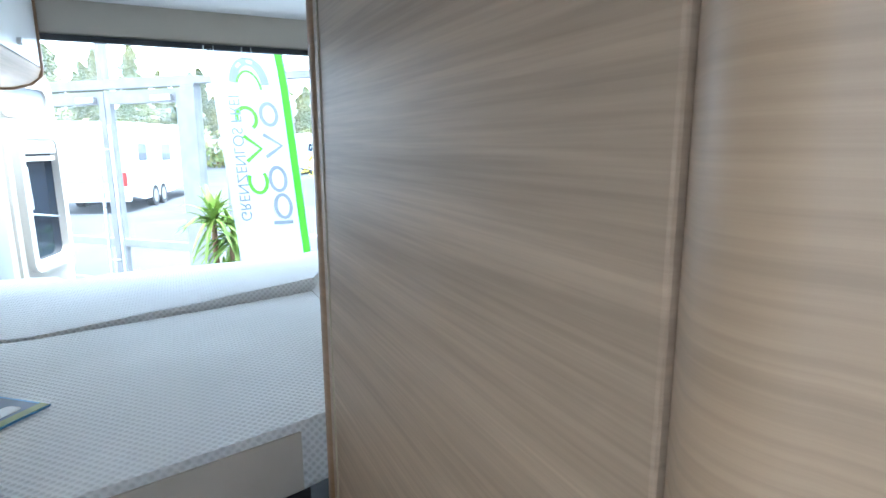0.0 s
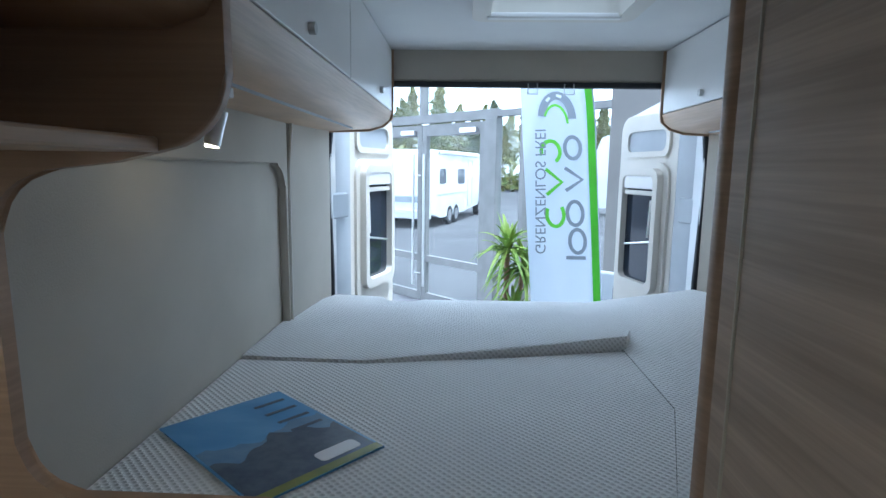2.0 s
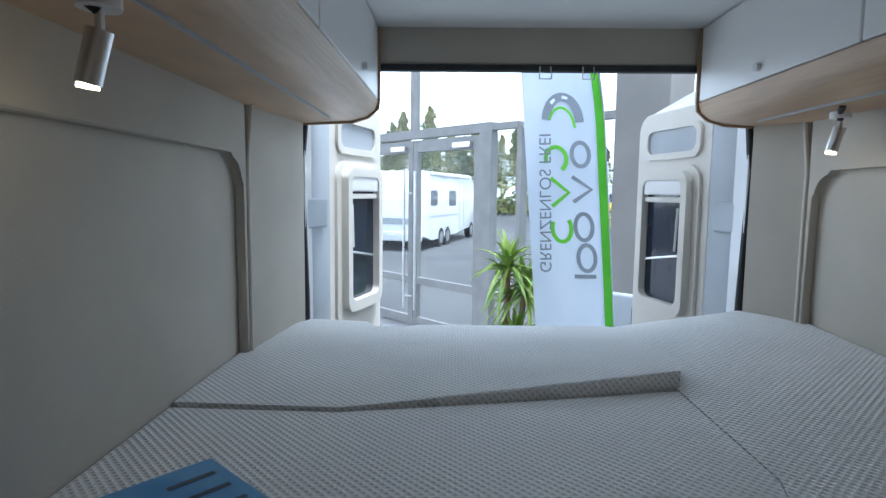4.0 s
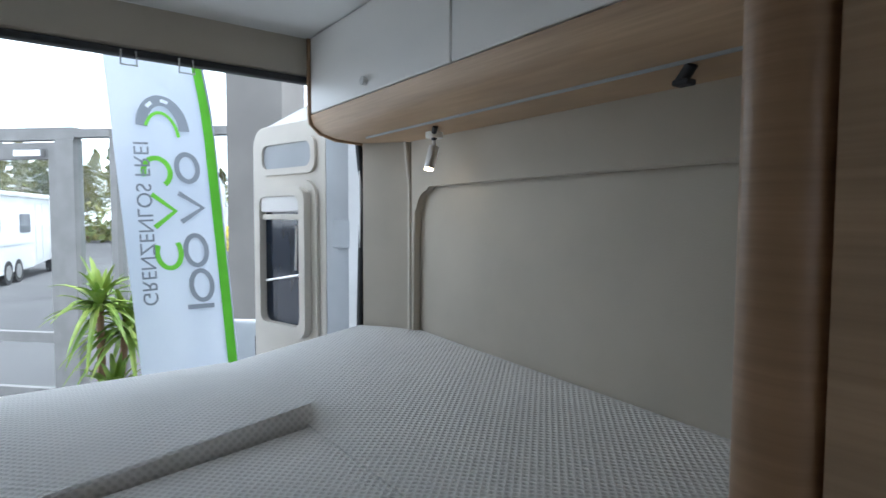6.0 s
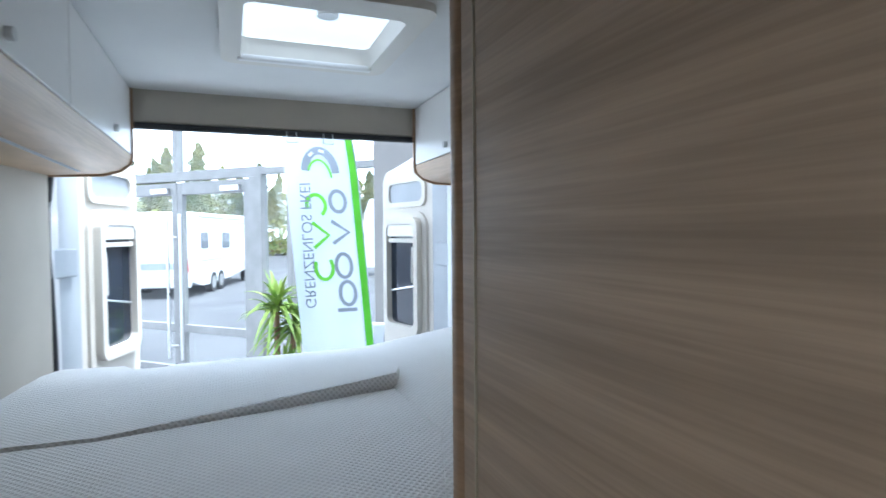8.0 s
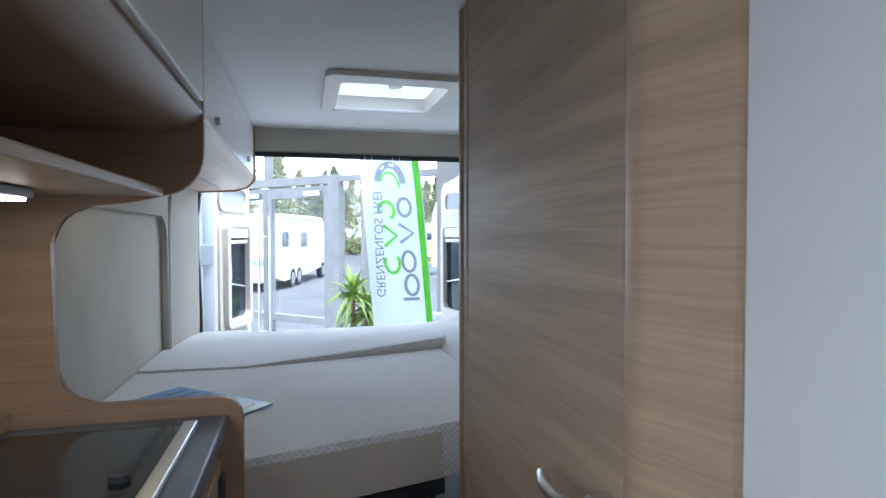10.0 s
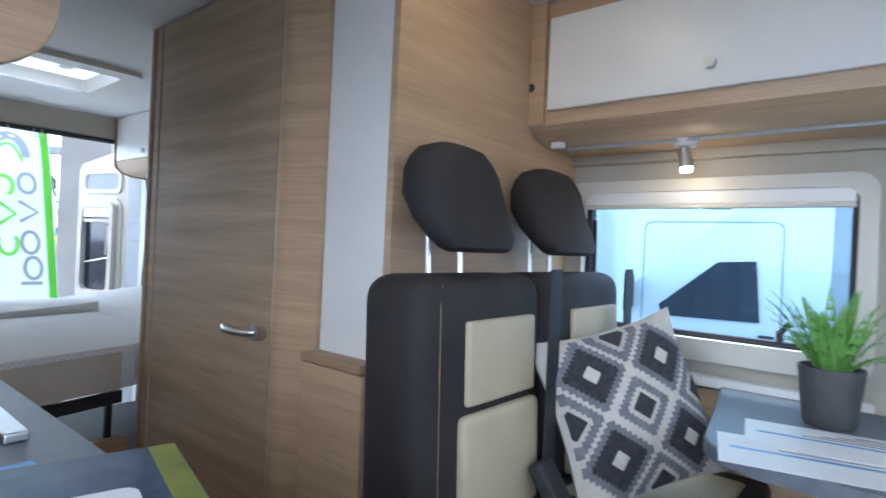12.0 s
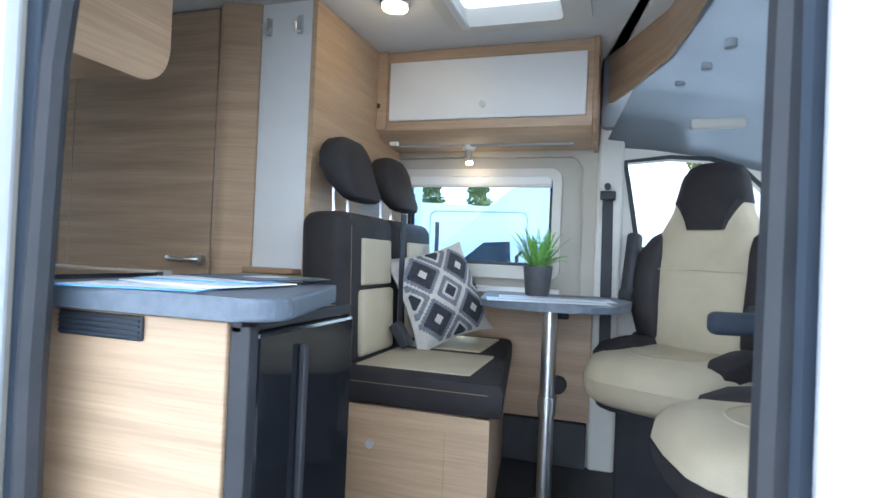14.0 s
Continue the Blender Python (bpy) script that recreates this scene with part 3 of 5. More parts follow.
def bed_cabinet(s, xf, xb, y0, y1, joints, knobs):
    c = thing("overhead_cabinet", "white fronted overhead cabinet with oak underside", "cabinet", (s * (xf + xb) / 2, (y0 + y1) / 2, 1.5))
    prof = [(s * xb, 1.46), (s * (xf + 0.10), 1.475), (s * (xf + 0.045), 1.49), (s * (xf + 0.012), 1.515), (s * xf, 1.55), (s * (xf + 0.02), 1.56), (s * (xf + 0.03), 1.822), (s * xb, 1.822)]
    part("body", prism(prof, "y", y0, y1 - 0.012), M_WOOD, c, "", True)
    end = [(s * xb, 1.455), (s * (xf + 0.10), 1.465), (s * (xf + 0.035), 1.485), (s * (xf - 0.004), 1.52), (s * (xf - 0.008), 1.56), (s * (xf - 0.008), 1.822), (s * xb, 1.822)]
    part("end_panel", prism(end, "y", y1 - 0.012, y1, None, 0.003), M_TRIM, c)
    for a, b in zip(joints, joints[1:]):
        dr = part("door", box(s * xf, s * (xf + 0.018), a + 0.003, b - 0.003, 1.555, 1.82, 0.004), M_WHITE, c)
        for ky, kz in knobs:
            if a < ky < b:
                knob(dr, s * xf, ky, kz, -s)
    part("light_rail", box(s * (xf + 0.15), s * (xf + 0.156), y0, y1 - 0.15, 1.4655, 1.475), M_GREYP, c)


bed_cabinet(1, 0.61, 0.944, 0.016, 1.805, (0.02, 0.96, 1.79), ((0.56, 1.59), (1.38, 1.592)))
bed_cabinet(-1, 0.585, 0.944, -0.085, 1.805, (-0.08, 0.88, 1.79), ((0.45, 1.59), (1.44, 1.60)))


def reading_spot(x, y, z, label, lean=0.02):
    sp = thing("reading_light", label, "lamp", (x, y, z), "reading lights")
    part("bracket", tube([(x - 0.02, y - 0.035, z + 0.012), (x - 0.01, y - 0.01, z - 0.01), (x, y, z - 0.02)], 0.009, 8), M_BLACK, sp, smooth=True)
    part("base", tube([(x, y, z), (x, y, z - 0.018)], 0.028, 16), M_WHITE, sp, smooth=True)
    part("stem", tube([(x, y, z - 0.018), (x, y, z - 0.06)], 0.006, 8), M_CHROME, sp, smooth=True)
    hd = part("head", tube([(x, y, z - 0.045), (x - lean, y, z - 0.115)], 0.017, 16), M_CHROME, sp, smooth=True)
    part("bulb", tube([(x - lean, y, z - 0.1151), (x - lean * 1.04, y, z - 0.121)], 0.014, 14), M_BULB, hd, "lit warm bulb", True)


reading_spot(0.83, 1.334, 1.455, "small brushed steel reading light under the bed cabinet")
mount = thing("lamp_mount", "small black clip under the bed cabinet", "lamp mount", (0.79, 0.47, 1.462))
part("clip", tube([(0.785, 0.45, 1.468), (0.79, 0.465, 1.452), (0.79, 0.475, 1.44)], 0.012, 10), M_BLACK, mount, smooth=True)
part("plate", box(0.775, 0.805, 0.45, 0.485, 1.432, 1.444, 0.004), M_BLACK, mount)
reading_spot(-0.765, 0.41, 1.462, "small brushed steel reading light under the kitchen-side cabinet")

# ---- bathroom block ----
setting("wall_bathroom_rear", box(0.117, 0.944, -0.03, 0.012, 0.0, 1.822), M_WOODD, "oak laminate bathroom wall beside the bed", "wall")
setting("trim_corner_post", prism(rrect(0.081, 0.117, -0.020, 0.026, 0.018), "z", 0.0, 1.822), M_TRIM, "rounded oak corner post of the bathroom", "post", True)
setting("wall_bathroom_side", box(0.085, 0.115, -0.078, -0.022, 0.0, 1.822), M_WOODD, "oak laminate strip beside the bathroom door", "wall")
door = thing("door_bathroom", "closed oak laminate bathroom door with steel handle", "door", (0.06, -0.45, 0.0), kind="structure")
part("leaf", box(0.078, 0.106, -0.785, -0.082, 0.05, 1.815, 0.003), M_WOODD, door)
part("edge_strip", box(0.076, 0.084, -0.0815, -0.0785, 0.05, 1.815), M_CREAM, door)
hb = part("handle_base", tube([(0.078, -0.755, 0.865), (0.05, -0.755, 0.865)], 0.022, 14), M_CHROME, door, smooth=True)
part("handle", tube([(0.052, -0.755, 0.865), (0.032, -0.74, 0.865), (0.024, -0.70, 0.863), (0.024, -0.66, 0.865), (0.034, -0.635, 0.868)], 0.010, 10), M_CHROME, hb, smooth=True)
bm = prism([(0.082, -0.789)] + arc(0.110, -0.84, 0.055, 150, 215, 8) + [(0.095, -0.955), (0.19, -0.955), (0.19, -0.789)], "z", 0.0, 1.822)
setting("trim_door_post", bm, M_WOOD, "rounded oak post beside the bathroom door", "post", True)
setting("wall_niche", box(0.106, 0.196, -1.168, -0.957, 0.83, 1.822), M_WHITE, "white recessed panel with coat hooks", "wall")
nb = thing("niche_cabinet", "low oak laminate cabinet under the coat hooks", "cabinet", (0.15, -1.05, 0))
part("body", box(0.055, 0.195, -1.168, -0.957, 0.0, 0.825, 0.003), M_WOOD, nb)
part("top", box(0.048, 0.105, -1.168, -0.957, 0.828, 0.848, 0.004), M_TRIM, nb)
for y in (-0.99, -1.12):
    hk = thing("coat_hook", "small steel coat hook on the white panel", "hook", (0.16, y, 1.73), "coat hooks")
    part("plate", box(0.098, 0.1055, y - 0.012, y + 0.012, 1.70, 1.77, 0.004), M_CHROME, hk)
    part("prong", tube([(0.10, y, 1.71), (0.072, y, 1.70), (0.065, y, 1.73)], 0.006, 8), M_CHROME, hk, smooth=True)
setting("wall_dinette_back", prism([(0.10, -1.17), (0.944, -1.17), (0.944, -1.19), (0.10, -1.19)], "z", 0.0, 1.822, None, 0.003), M_WOOD, "oak laminate wall behind the bench seat", "wall")
setting("wall_bathroom_core", box(0.20, 0.944, -1.13, -0.035, 0.0, 1.82), M_WHITE, "white closed bathroom core", "wall")

# ---- kitchen ----
part_pts = [(-0.944, 0.0), (-0.455, 0.0)] + [(-0.455, 0.78)] + arc(-0.505, 0.825, 0.05, 0, 90, 6) + [(-0.72, 0.876)] + arc(-0.748, 0.950, 0.074, 270, 180, 6) + [(-0.827, 1.20)] + arc(-0.747, 1.217, 0.08, 180, 90, 6) + [(-0.67, 1.306), (-0.62, 1.318)] + arc(-0.62, 1.41, 0.09, 290, 360, 6) + [(-0.53, 1.822), (-0.944, 1.822)]
setting("wall_kitchen_partition", prism(part_pts, "y", -0.110, -0.088, None, 0.004), M_TRIM, "oak partition with a rounded cut-out between kitchen and bed", "partition")
kit = thing("kitchen_unit", "oak laminate kitchen block beside the sliding door", "kitchen unit", (-0.68, -1.0, 0))
part("body", box(-0.90, -0.51, -1.655, -0.112, 0.0, 0.795, 0.003), M_WOOD, kit)
for i, (a, b) in enumerate(((-0.56, -0.18), (-0.945, -0.565))):
    dr = part("door", box(-0.508, -0.492, a, b, 0.10, 0.76, 0.003), M_WOOD, kit)
    part("latch", box(-0.492, -0.483, b - 0.05, b - 0.01, 0.64, 0.74, 0.004), M_BLACK, dr)
    knob(dr, -0.492, b - 0.08, 0.66, 1)
wv = part("vent", box(-0.906, -0.90, -1.49, -1.30, 0.75, 0.793, 0.004), M_BLACK, kit, "black slotted vent")
for i in range(4):
    part("slot", box(-0.910, -0.906, -1.485, -1.305, 0.755 + i * 0.009, 0.759 + i * 0.009), M_NAVYR, wv)
wt = thing("worktop", "slate grey rounded kitchen worktop", "worktop", (-0.66, -1.0, 0.80))
pts = [(-0.93, -0.112), (-0.487, -0.112), (-0.484, -1.2)] + arc(-0.515, -1.605, 0.032, 0, -70, 6) + arc(-0.865, -1.685, 0.06, -80, -180, 8)
part("slab", prism(pts, "z", 0.80, 0.838, None, 0.006), M_TOP, wt)
hob = thing("hob", "black glass hob cover with steel edge set in the worktop", "hob", (-0.72, -0.8, 0.838))
part("lid", prism(rrect(-0.90, -0.565, -1.20, -0.19, 0.03), "z", 0.8385, 0.848), M_GLOSSB, hob)
part("edge_rail", box(-0.563, -0.535, -1.20, -0.185, 0.8385, 0.852, 0.003), M_CHROME, hob)
for y in (-0.45, -0.80):
    part("knob", tube([(-0.605, y, 0.848), (-0.605, y, 0.858)], 0.016, 14), M_BLACK, hob, smooth=True)
part("sticker", box(-0.64, -0.58, -0.59, -0.54, 0.8485, 0.849), M_PAPER, hob, "white printed sticker")
part("sticker", prism(rrect(-0.635, -0.59, -0.56, -0.545, 0.006), "z", 0.8492, 0.8495), M_RED, hob)
setting("wall_splashback", box(-0.944, -0.925, -1.28, -0.112, 0.84, 1.314), M_WALL, "beige splashback with oak ledge", "wall")
setting("trim_splash_ledge", box(-0.926, -0.90, -1.28, -0.112, 0.839, 0.875, 0.005), M_WOOD, "oak ledge along the splashback", "trim")
sock = thing("socket", "dark grey round socket on the splashback", "socket", (-0.9, -0.33, 1.1))
part("body", prism(rrect(-0.38, -0.30, 1.06, 1.15, 0.02), "x", -0.924, -0.89), M_GREYP, sock)
part("insert", prism(rrect(-0.37, -0.31, 1.07, 1.14, 0.02), "x", -0.89, -0.882), M_BLACK, sock)

fr = thing("fridge", "black glossy compressor fridge at the kitchen end", "fridge", (-0.68, -1.72, 0.1))
part("door", box(-0.865, -0.515, -1.69, -1.66, 0.06, 0.775, 0.008), M_GLOSSB, fr)
part("side_strip", box(-0.895, -0.870, -1.695, -1.658, 0.0, 0.79, 0.003), M_BLACK, fr)
part("top_strip", box(-0.895, -0.512, -1.68, -1.658, 0.778, 0.798, 0.002), M_BLACK, fr)
part("handle", box(-0.74, -0.725, -1.705, -1.69, 0.12, 0.74, 0.004), M_BLACK, fr)

ko = thing("kitchen_overhead", "oak overhead kitchen cabinet with an open shelf", "cabinet", (-0.72, -0.75, 1.3))
endp = [(-0.944, 1.315)] + [(-0.60, 1.315)] + arc(-0.60, 1.41, 0.095, 270, 360, 8) + [(-0.505, 1.822), (-0.944, 1.822)]
part("end_panel", prism(endp, "y", -1.13, -1.112, None, 0.003), M_WOOD, ko)
part("shelf", box(-0.924, -0.61, -1.11, -0.112, 1.318, 1.336, 0.004), M_WOOD, ko)
prof = [(-0.94, 1.455), (-0.595, 1.455), (-0.55, 1.47), (-0.53, 1.50), (-0.535, 1.53), (-0.535, 1.822), (-0.94, 1.822)]
part("body", prism(prof, "y", -1.11, -0.112), M_TRIM, ko, "", True)
dr = part("door", box(-0.533, -0.517, -1.105, -0.176, 1.51, 1.82, 0.004), M_WHITE, ko)
knob(dr, -0.517, -0.62, 1.56, 1)
ls = thing("strip_light", "lit LED strip light under the kitchen shelf", "lamp", (-0.8, -0.8, 1.24))
part("housing", box(-0.83, -0.775, -1.08, -0.30, 1.30, 1.317, 0.004), M_GREYP, ls)
part("diffuser", box(-0.825, -0.78, -1.06, -0.32, 1.294, 1.2999), M_STRIP, ls)

for dx, dy, a, mat, zz in ((0, 0, 12, M_BLUEP, 0.8395), (0.10, -0.03, -8, M_PAPER, 0.8425), (0.17, 0.0, 6, M_BLUEP, 0.8455), (0.26, -0.02, -14, M_NAVY, 0.8485)):
    b = thing("brochure", "printed brochure lying in a fan on the worktop", "brochure", (-0.82 + dx, -1.44 + dy, zz), "brochures on the worktop")
    m = Matrix.Translation((-0.82 + dx, -1.44 + dy, zz)) @ Matrix.Rotation(radians(a), 4, "Z")
    part("cover", moved(box(-0.105, 0.105, -0.13, 0.13, 0, 0.0026), m), mat, b)
    part("print_strip", moved(box(0.075 if mat == M_NAVY else -0.09, 0.104 if mat == M_NAVY else 0.02, -0.129, 0.129, 0.0026, 0.0029), m), M_LIME if mat == M_NAVY else M_PAPER, b)
    if mat == M_NAVY:
        part("camper_picture", moved(prism(rrect(-0.03, 0.05, -0.06, 0.02, 0.015), "z", 0.0027, 0.003), m), M_PAPER, b)


# ---- dinette ----
win = thing("window_dinette", "cream framed camper window with pleated blind raised", "window", (0.93, -1.6, 1.08), kind="structure")
part("window_frame", ring(rrect(-1.995, -1.185, 0.825, 1.335, 0.05), rrect(-1.955, -1.245, 0.885, 1.30, 0.035), "x", 0.905, 0.95), M_PLAST, win, smooth=True)
part("gasket", ring(rrect(-1.955, -1.245, 0.885, 1.30, 0.035), rrect(-1.94, -1.26, 0.90, 1.29, 0.03), "x", 0.935, 0.965), M_BLACK, win)
pane = part("pane", prism(rrect(-1.945, -1.255, 0.895, 1.295, 0.03), "x", 0.970, 0.976), M_TINT, win)
pane.visible_shadow = False
part("blind_cassette", box(0.908, 0.934, -1.95, -1.25, 1.262, 1.30, 0.004), M_WHITE, win)
part("blind_rail", box(0.903, 0.930, -1.95, -1.25, 1.25, 1.263, 0.003), M_PLAST, win)
for y in (-1.29, -1.80):
    part("latch", tube([(0.93, y, 0.905), (0.915, y, 0.925), (0.93, y - 0.02, 0.95)], 0.009, 8), M_BLACK, win, smooth=True)
part("stay_arm", tube([(0.955, -1.27, 1.0), (0.955, -1.265, 1.22)], 0.006, 8), M_BLACK, win, smooth=True)
setting("trim_wall_rail", box(0.90, 0.944, -2.0, -1.17, 0.755, 0.785, 0.006), M_WHITE, "white table rail along the dinette wall", "rail")
setting("wall_dinette_panel", box(0.915, 0.944, -2.15, -1.165, 0.20, 0.75, 0.004), M_WOOD, "oak laminate panel below the dinette window", "wall")
setting("wall_dinette_lining", prism([(-2.22, 0.2), (-2.09, 0.2)] + [(-2.09, 1.30)] + arc(-2.04, 1.34, 0.05, 180, 90, 5) + [(-1.17, 1.39), (-1.17, 1.82), (-2.22, 1.82)], "x", 0.92, 0.9445, None, 0.01), M_WALL, "beige moulded lining round the dinette window", "wall lining", True)
fl = thing("floor_socket", "black round outlet low on the dinette wall", "socket", (0.91, -2.01, 0.36))
part("cap", tube([(0.914, -2.01, 0.36), (0.885, -2.01, 0.36)], 0.04, 18), M_BLACK, fl, smooth=True)

dc = thing("overhead_cabinet", "oak overhead dinette cabinet with one white flap", "cabinet", (0.8, -1.65, 1.45))
prof = [(0.94, 1.42), (0.74, 1.425), (0.685, 1.44), (0.655, 1.47), (0.65, 1.52), (0.66, 1.822), (0.94, 1.822)]
part("body", prism(prof, "y", -2.13, -1.165), M_WOOD, dc, "", True)
part("end_panel", prism([(0.94, 1.405), (0.72, 1.415), (0.66, 1.44), (0.635, 1.49), (0.635, 1.822), (0.94, 1.822)], "y", -2.15, -2.131, None, 0.003), M_TRIM, dc)
part("left_stile", box(0.636, 0.652, -1.235, -1.166, 1.47, 1.822, 0.004), M_WOOD, dc)
part("hole_ring", tube([(0.637, -1.195, 1.578), (0.634, -1.195, 1.578)], 0.012, 16), M_BLACK, dc)
flap = part("door", box(0.636, 0.653, -2.105, -1.248, 1.508, 1.768, 0.004), M_WHITE, dc, "white flap")
knob(flap, 0.636, -1.678, 1.566, -1)
part("light_rail", box(0.77, 0.78, -2.05, -1.25, 1.416, 1.424), M_GREYP, dc)
part("switch", box(0.70, 0.72, -1.27, -1.23, 1.412, 1.43, 0.003), M_WHITE, dc)
sp = thing("reading_light", "lit brushed steel spot light under the dinette cabinet", "lamp", (0.80, -1.582, 1.42), "reading lights")
part("base", tube([(0.80, -1.582, 1.424), (0.80, -1.582, 1.405)], 0.034, 16, None, 0.028), M_WHITE, sp, smooth=True)
part("stem", tube([(0.80, -1.582, 1.405), (0.80, -1.582, 1.375)], 0.005, 8), M_CHROME, sp, smooth=True)
hd = part("head", tube([(0.80, -1.577, 1.40), (0.795, -1.587, 1.348)], 0.017, 16), M_CHROME, sp, smooth=True)
part("bulb", tube([(0.795, -1.587, 1.3479), (0.7945, -1.588, 1.338)], 0.0155, 14), M_BULB, hd, "lit warm bulb", True)
cl = thing("ceiling_light", "small round lit ceiling light", "lamp", (0.19, -1.45, ZC))
part("rim", tube([(0.19, -1.45, ZC), (0.19, -1.45, ZC - 0.02)], 0.055, 24), M_CHROME, cl, smooth=True)
part("diffuser", tube([(0.19, -1.45, ZC - 0.0201), (0.19, -1.45, ZC - 0.026)], 0.046, 24), M_BULB, cl, "lit warm diffuser")


def pad(x0, x1, y0, y1, z0, z1, r=0.03):
    return box(x0, x1, y0, y1, z0, z1, r, None, 4)


SUPER = [(math.copysign(abs(math.cos(a)) ** 0.55, math.cos(a)), math.copysign(abs(math.sin(a)) ** 0.7, math.sin(a))) for a in np.linspace(0, 2 * math.pi, 24, endpoint=False)]
bench = thing("bench_seat", "dark brown and cream double bench seat on an oak box", "bench seat", (0.4, -1.6, 0))
base = part("base", prism([(-0.03, -1.905), (0.90, -1.77), (0.90, -1.20), (-0.03, -1.20)], "z", 0.0, 0.435, None, 0.004), M_WOOD, bench)
hatch = part("hatch", box(-0.036, -0.0305, -1.77, -1.46, 0.03, 0.385, 0.003), M_WOOD, base)
knob(hatch, -0.036, -1.53, 0.319, -1)
seat = part("seat_cushion", prism([(-0.05, -1.945), (0.90, -1.80), (0.90, -1.39), (-0.05, -1.39)], "z", 0.438, 0.55, None, 0.03), M_BROWN, bench, "", True)
for x0, x1, yf in ((0.01, 0.38, -1.83), (0.44, 0.82, -1.76)):
    part("seat_panel", pad(x0, x1, yf, -1.44, 0.53, 0.555, 0.01), M_CREAM, seat, "cream centre panel", True)
part("piping", tube([(-0.0505, -1.90, 0.512), (-0.0505, -1.40, 0.512)], 0.001, 6), M_STITCH, seat)
TILT = Matrix.Translation((0, -1.36, 0.50)) @ Matrix.Rotation(radians(-2), 4, "X") @ Matrix.Translation((0, 1.36, -0.50))
for x0, x1, hx in ((-0.015, 0.41, 0.195), (0.42, 0.87, 0.61)):
    b = part("backrest", moved(pad(x0, x1, -1.415, -1.235, 0.50, 1.055, 0.05), TILT), M_BROWN, bench, "", True)
    part("back_panel", moved(pad(x0 + 0.12, x1 - 0.06, -1.427, -1.40, 0.80, 0.965, 0.008), TILT), M_CREAM, b, "cream panel", True)
    part("back_panel", moved(pad(x0 + 0.10, x1 - 0.05, -1.435, -1.40, 0.555, 0.785, 0.016), TILT), M_CREAM, b, "cream panel", True)
    part("stitching", moved(tube([(x0 + 0.045, -1.414, 0.56), (x0 + 0.045, -1.415, 1.0), (x0 + 0.06, -1.405, 1.035)], 0.001, 6), TILT), M_STITCH, b)
    h = part("headrest", moved(loft([[(hx + sx * w, -1.30 + y0 + sy * d, z) for sx, sy in SUPER]
                                       for z, w, d, y0 in ((1.10, 0.085, 0.028, -0.075), (1.108, 0.105, 0.04, -0.072), (1.13, 0.122, 0.05, -0.062), (1.17, 0.13, 0.062, -0.035), (1.22, 0.132, 0.07, -0.012), (1.27, 0.122, 0.068, -0.004), (1.30, 0.105, 0.06, 0.0), (1.322, 0.085, 0.046, 0.0), (1.333, 0.05, 0.024, 0.0))]), TILT), M_BROWN, bench, "", True)
    for dx in (-0.055, 0.055):
        part("post", moved(tube([(hx + dx, -1.285, 1.03), (hx + dx, -1.285, 1.20)], 0.007, 8), TILT), M_CHROME, h, smooth=True)
for x in (0.36, 0.78):
    blt = thing("seat_belt", "black seat belt hanging over the bench backrest", "seat belt", (x, -1.42, 0.55), "bench belts")
    bm = loft([[(x + a, -1.452 + y, z) for a, y in ((-0.024, -0.002), (0.024, -0.002), (0.024, 0.002), (-0.024, 0.002))] for a0, y, z in ((0, 0.11, 1.07), (0, 0.03, 1.06), (0, 0.02, 0.95), (0, 0.0, 0.8), (0, -0.02, 0.66), (0, -0.03, 0.57)) for y in [y]])
    part("webbing", bm, M_BLACK, blt)
    part("buckle", moved(pad(-0.03, 0.03, -0.02, 0.02, -0.05, 0.05, 0.01), Matrix.Translation((x - 0.03, -1.475, 0.61)) @ Matrix.Rotation(radians(-35), 4, "X")), M_BLACK, blt, smooth=True)


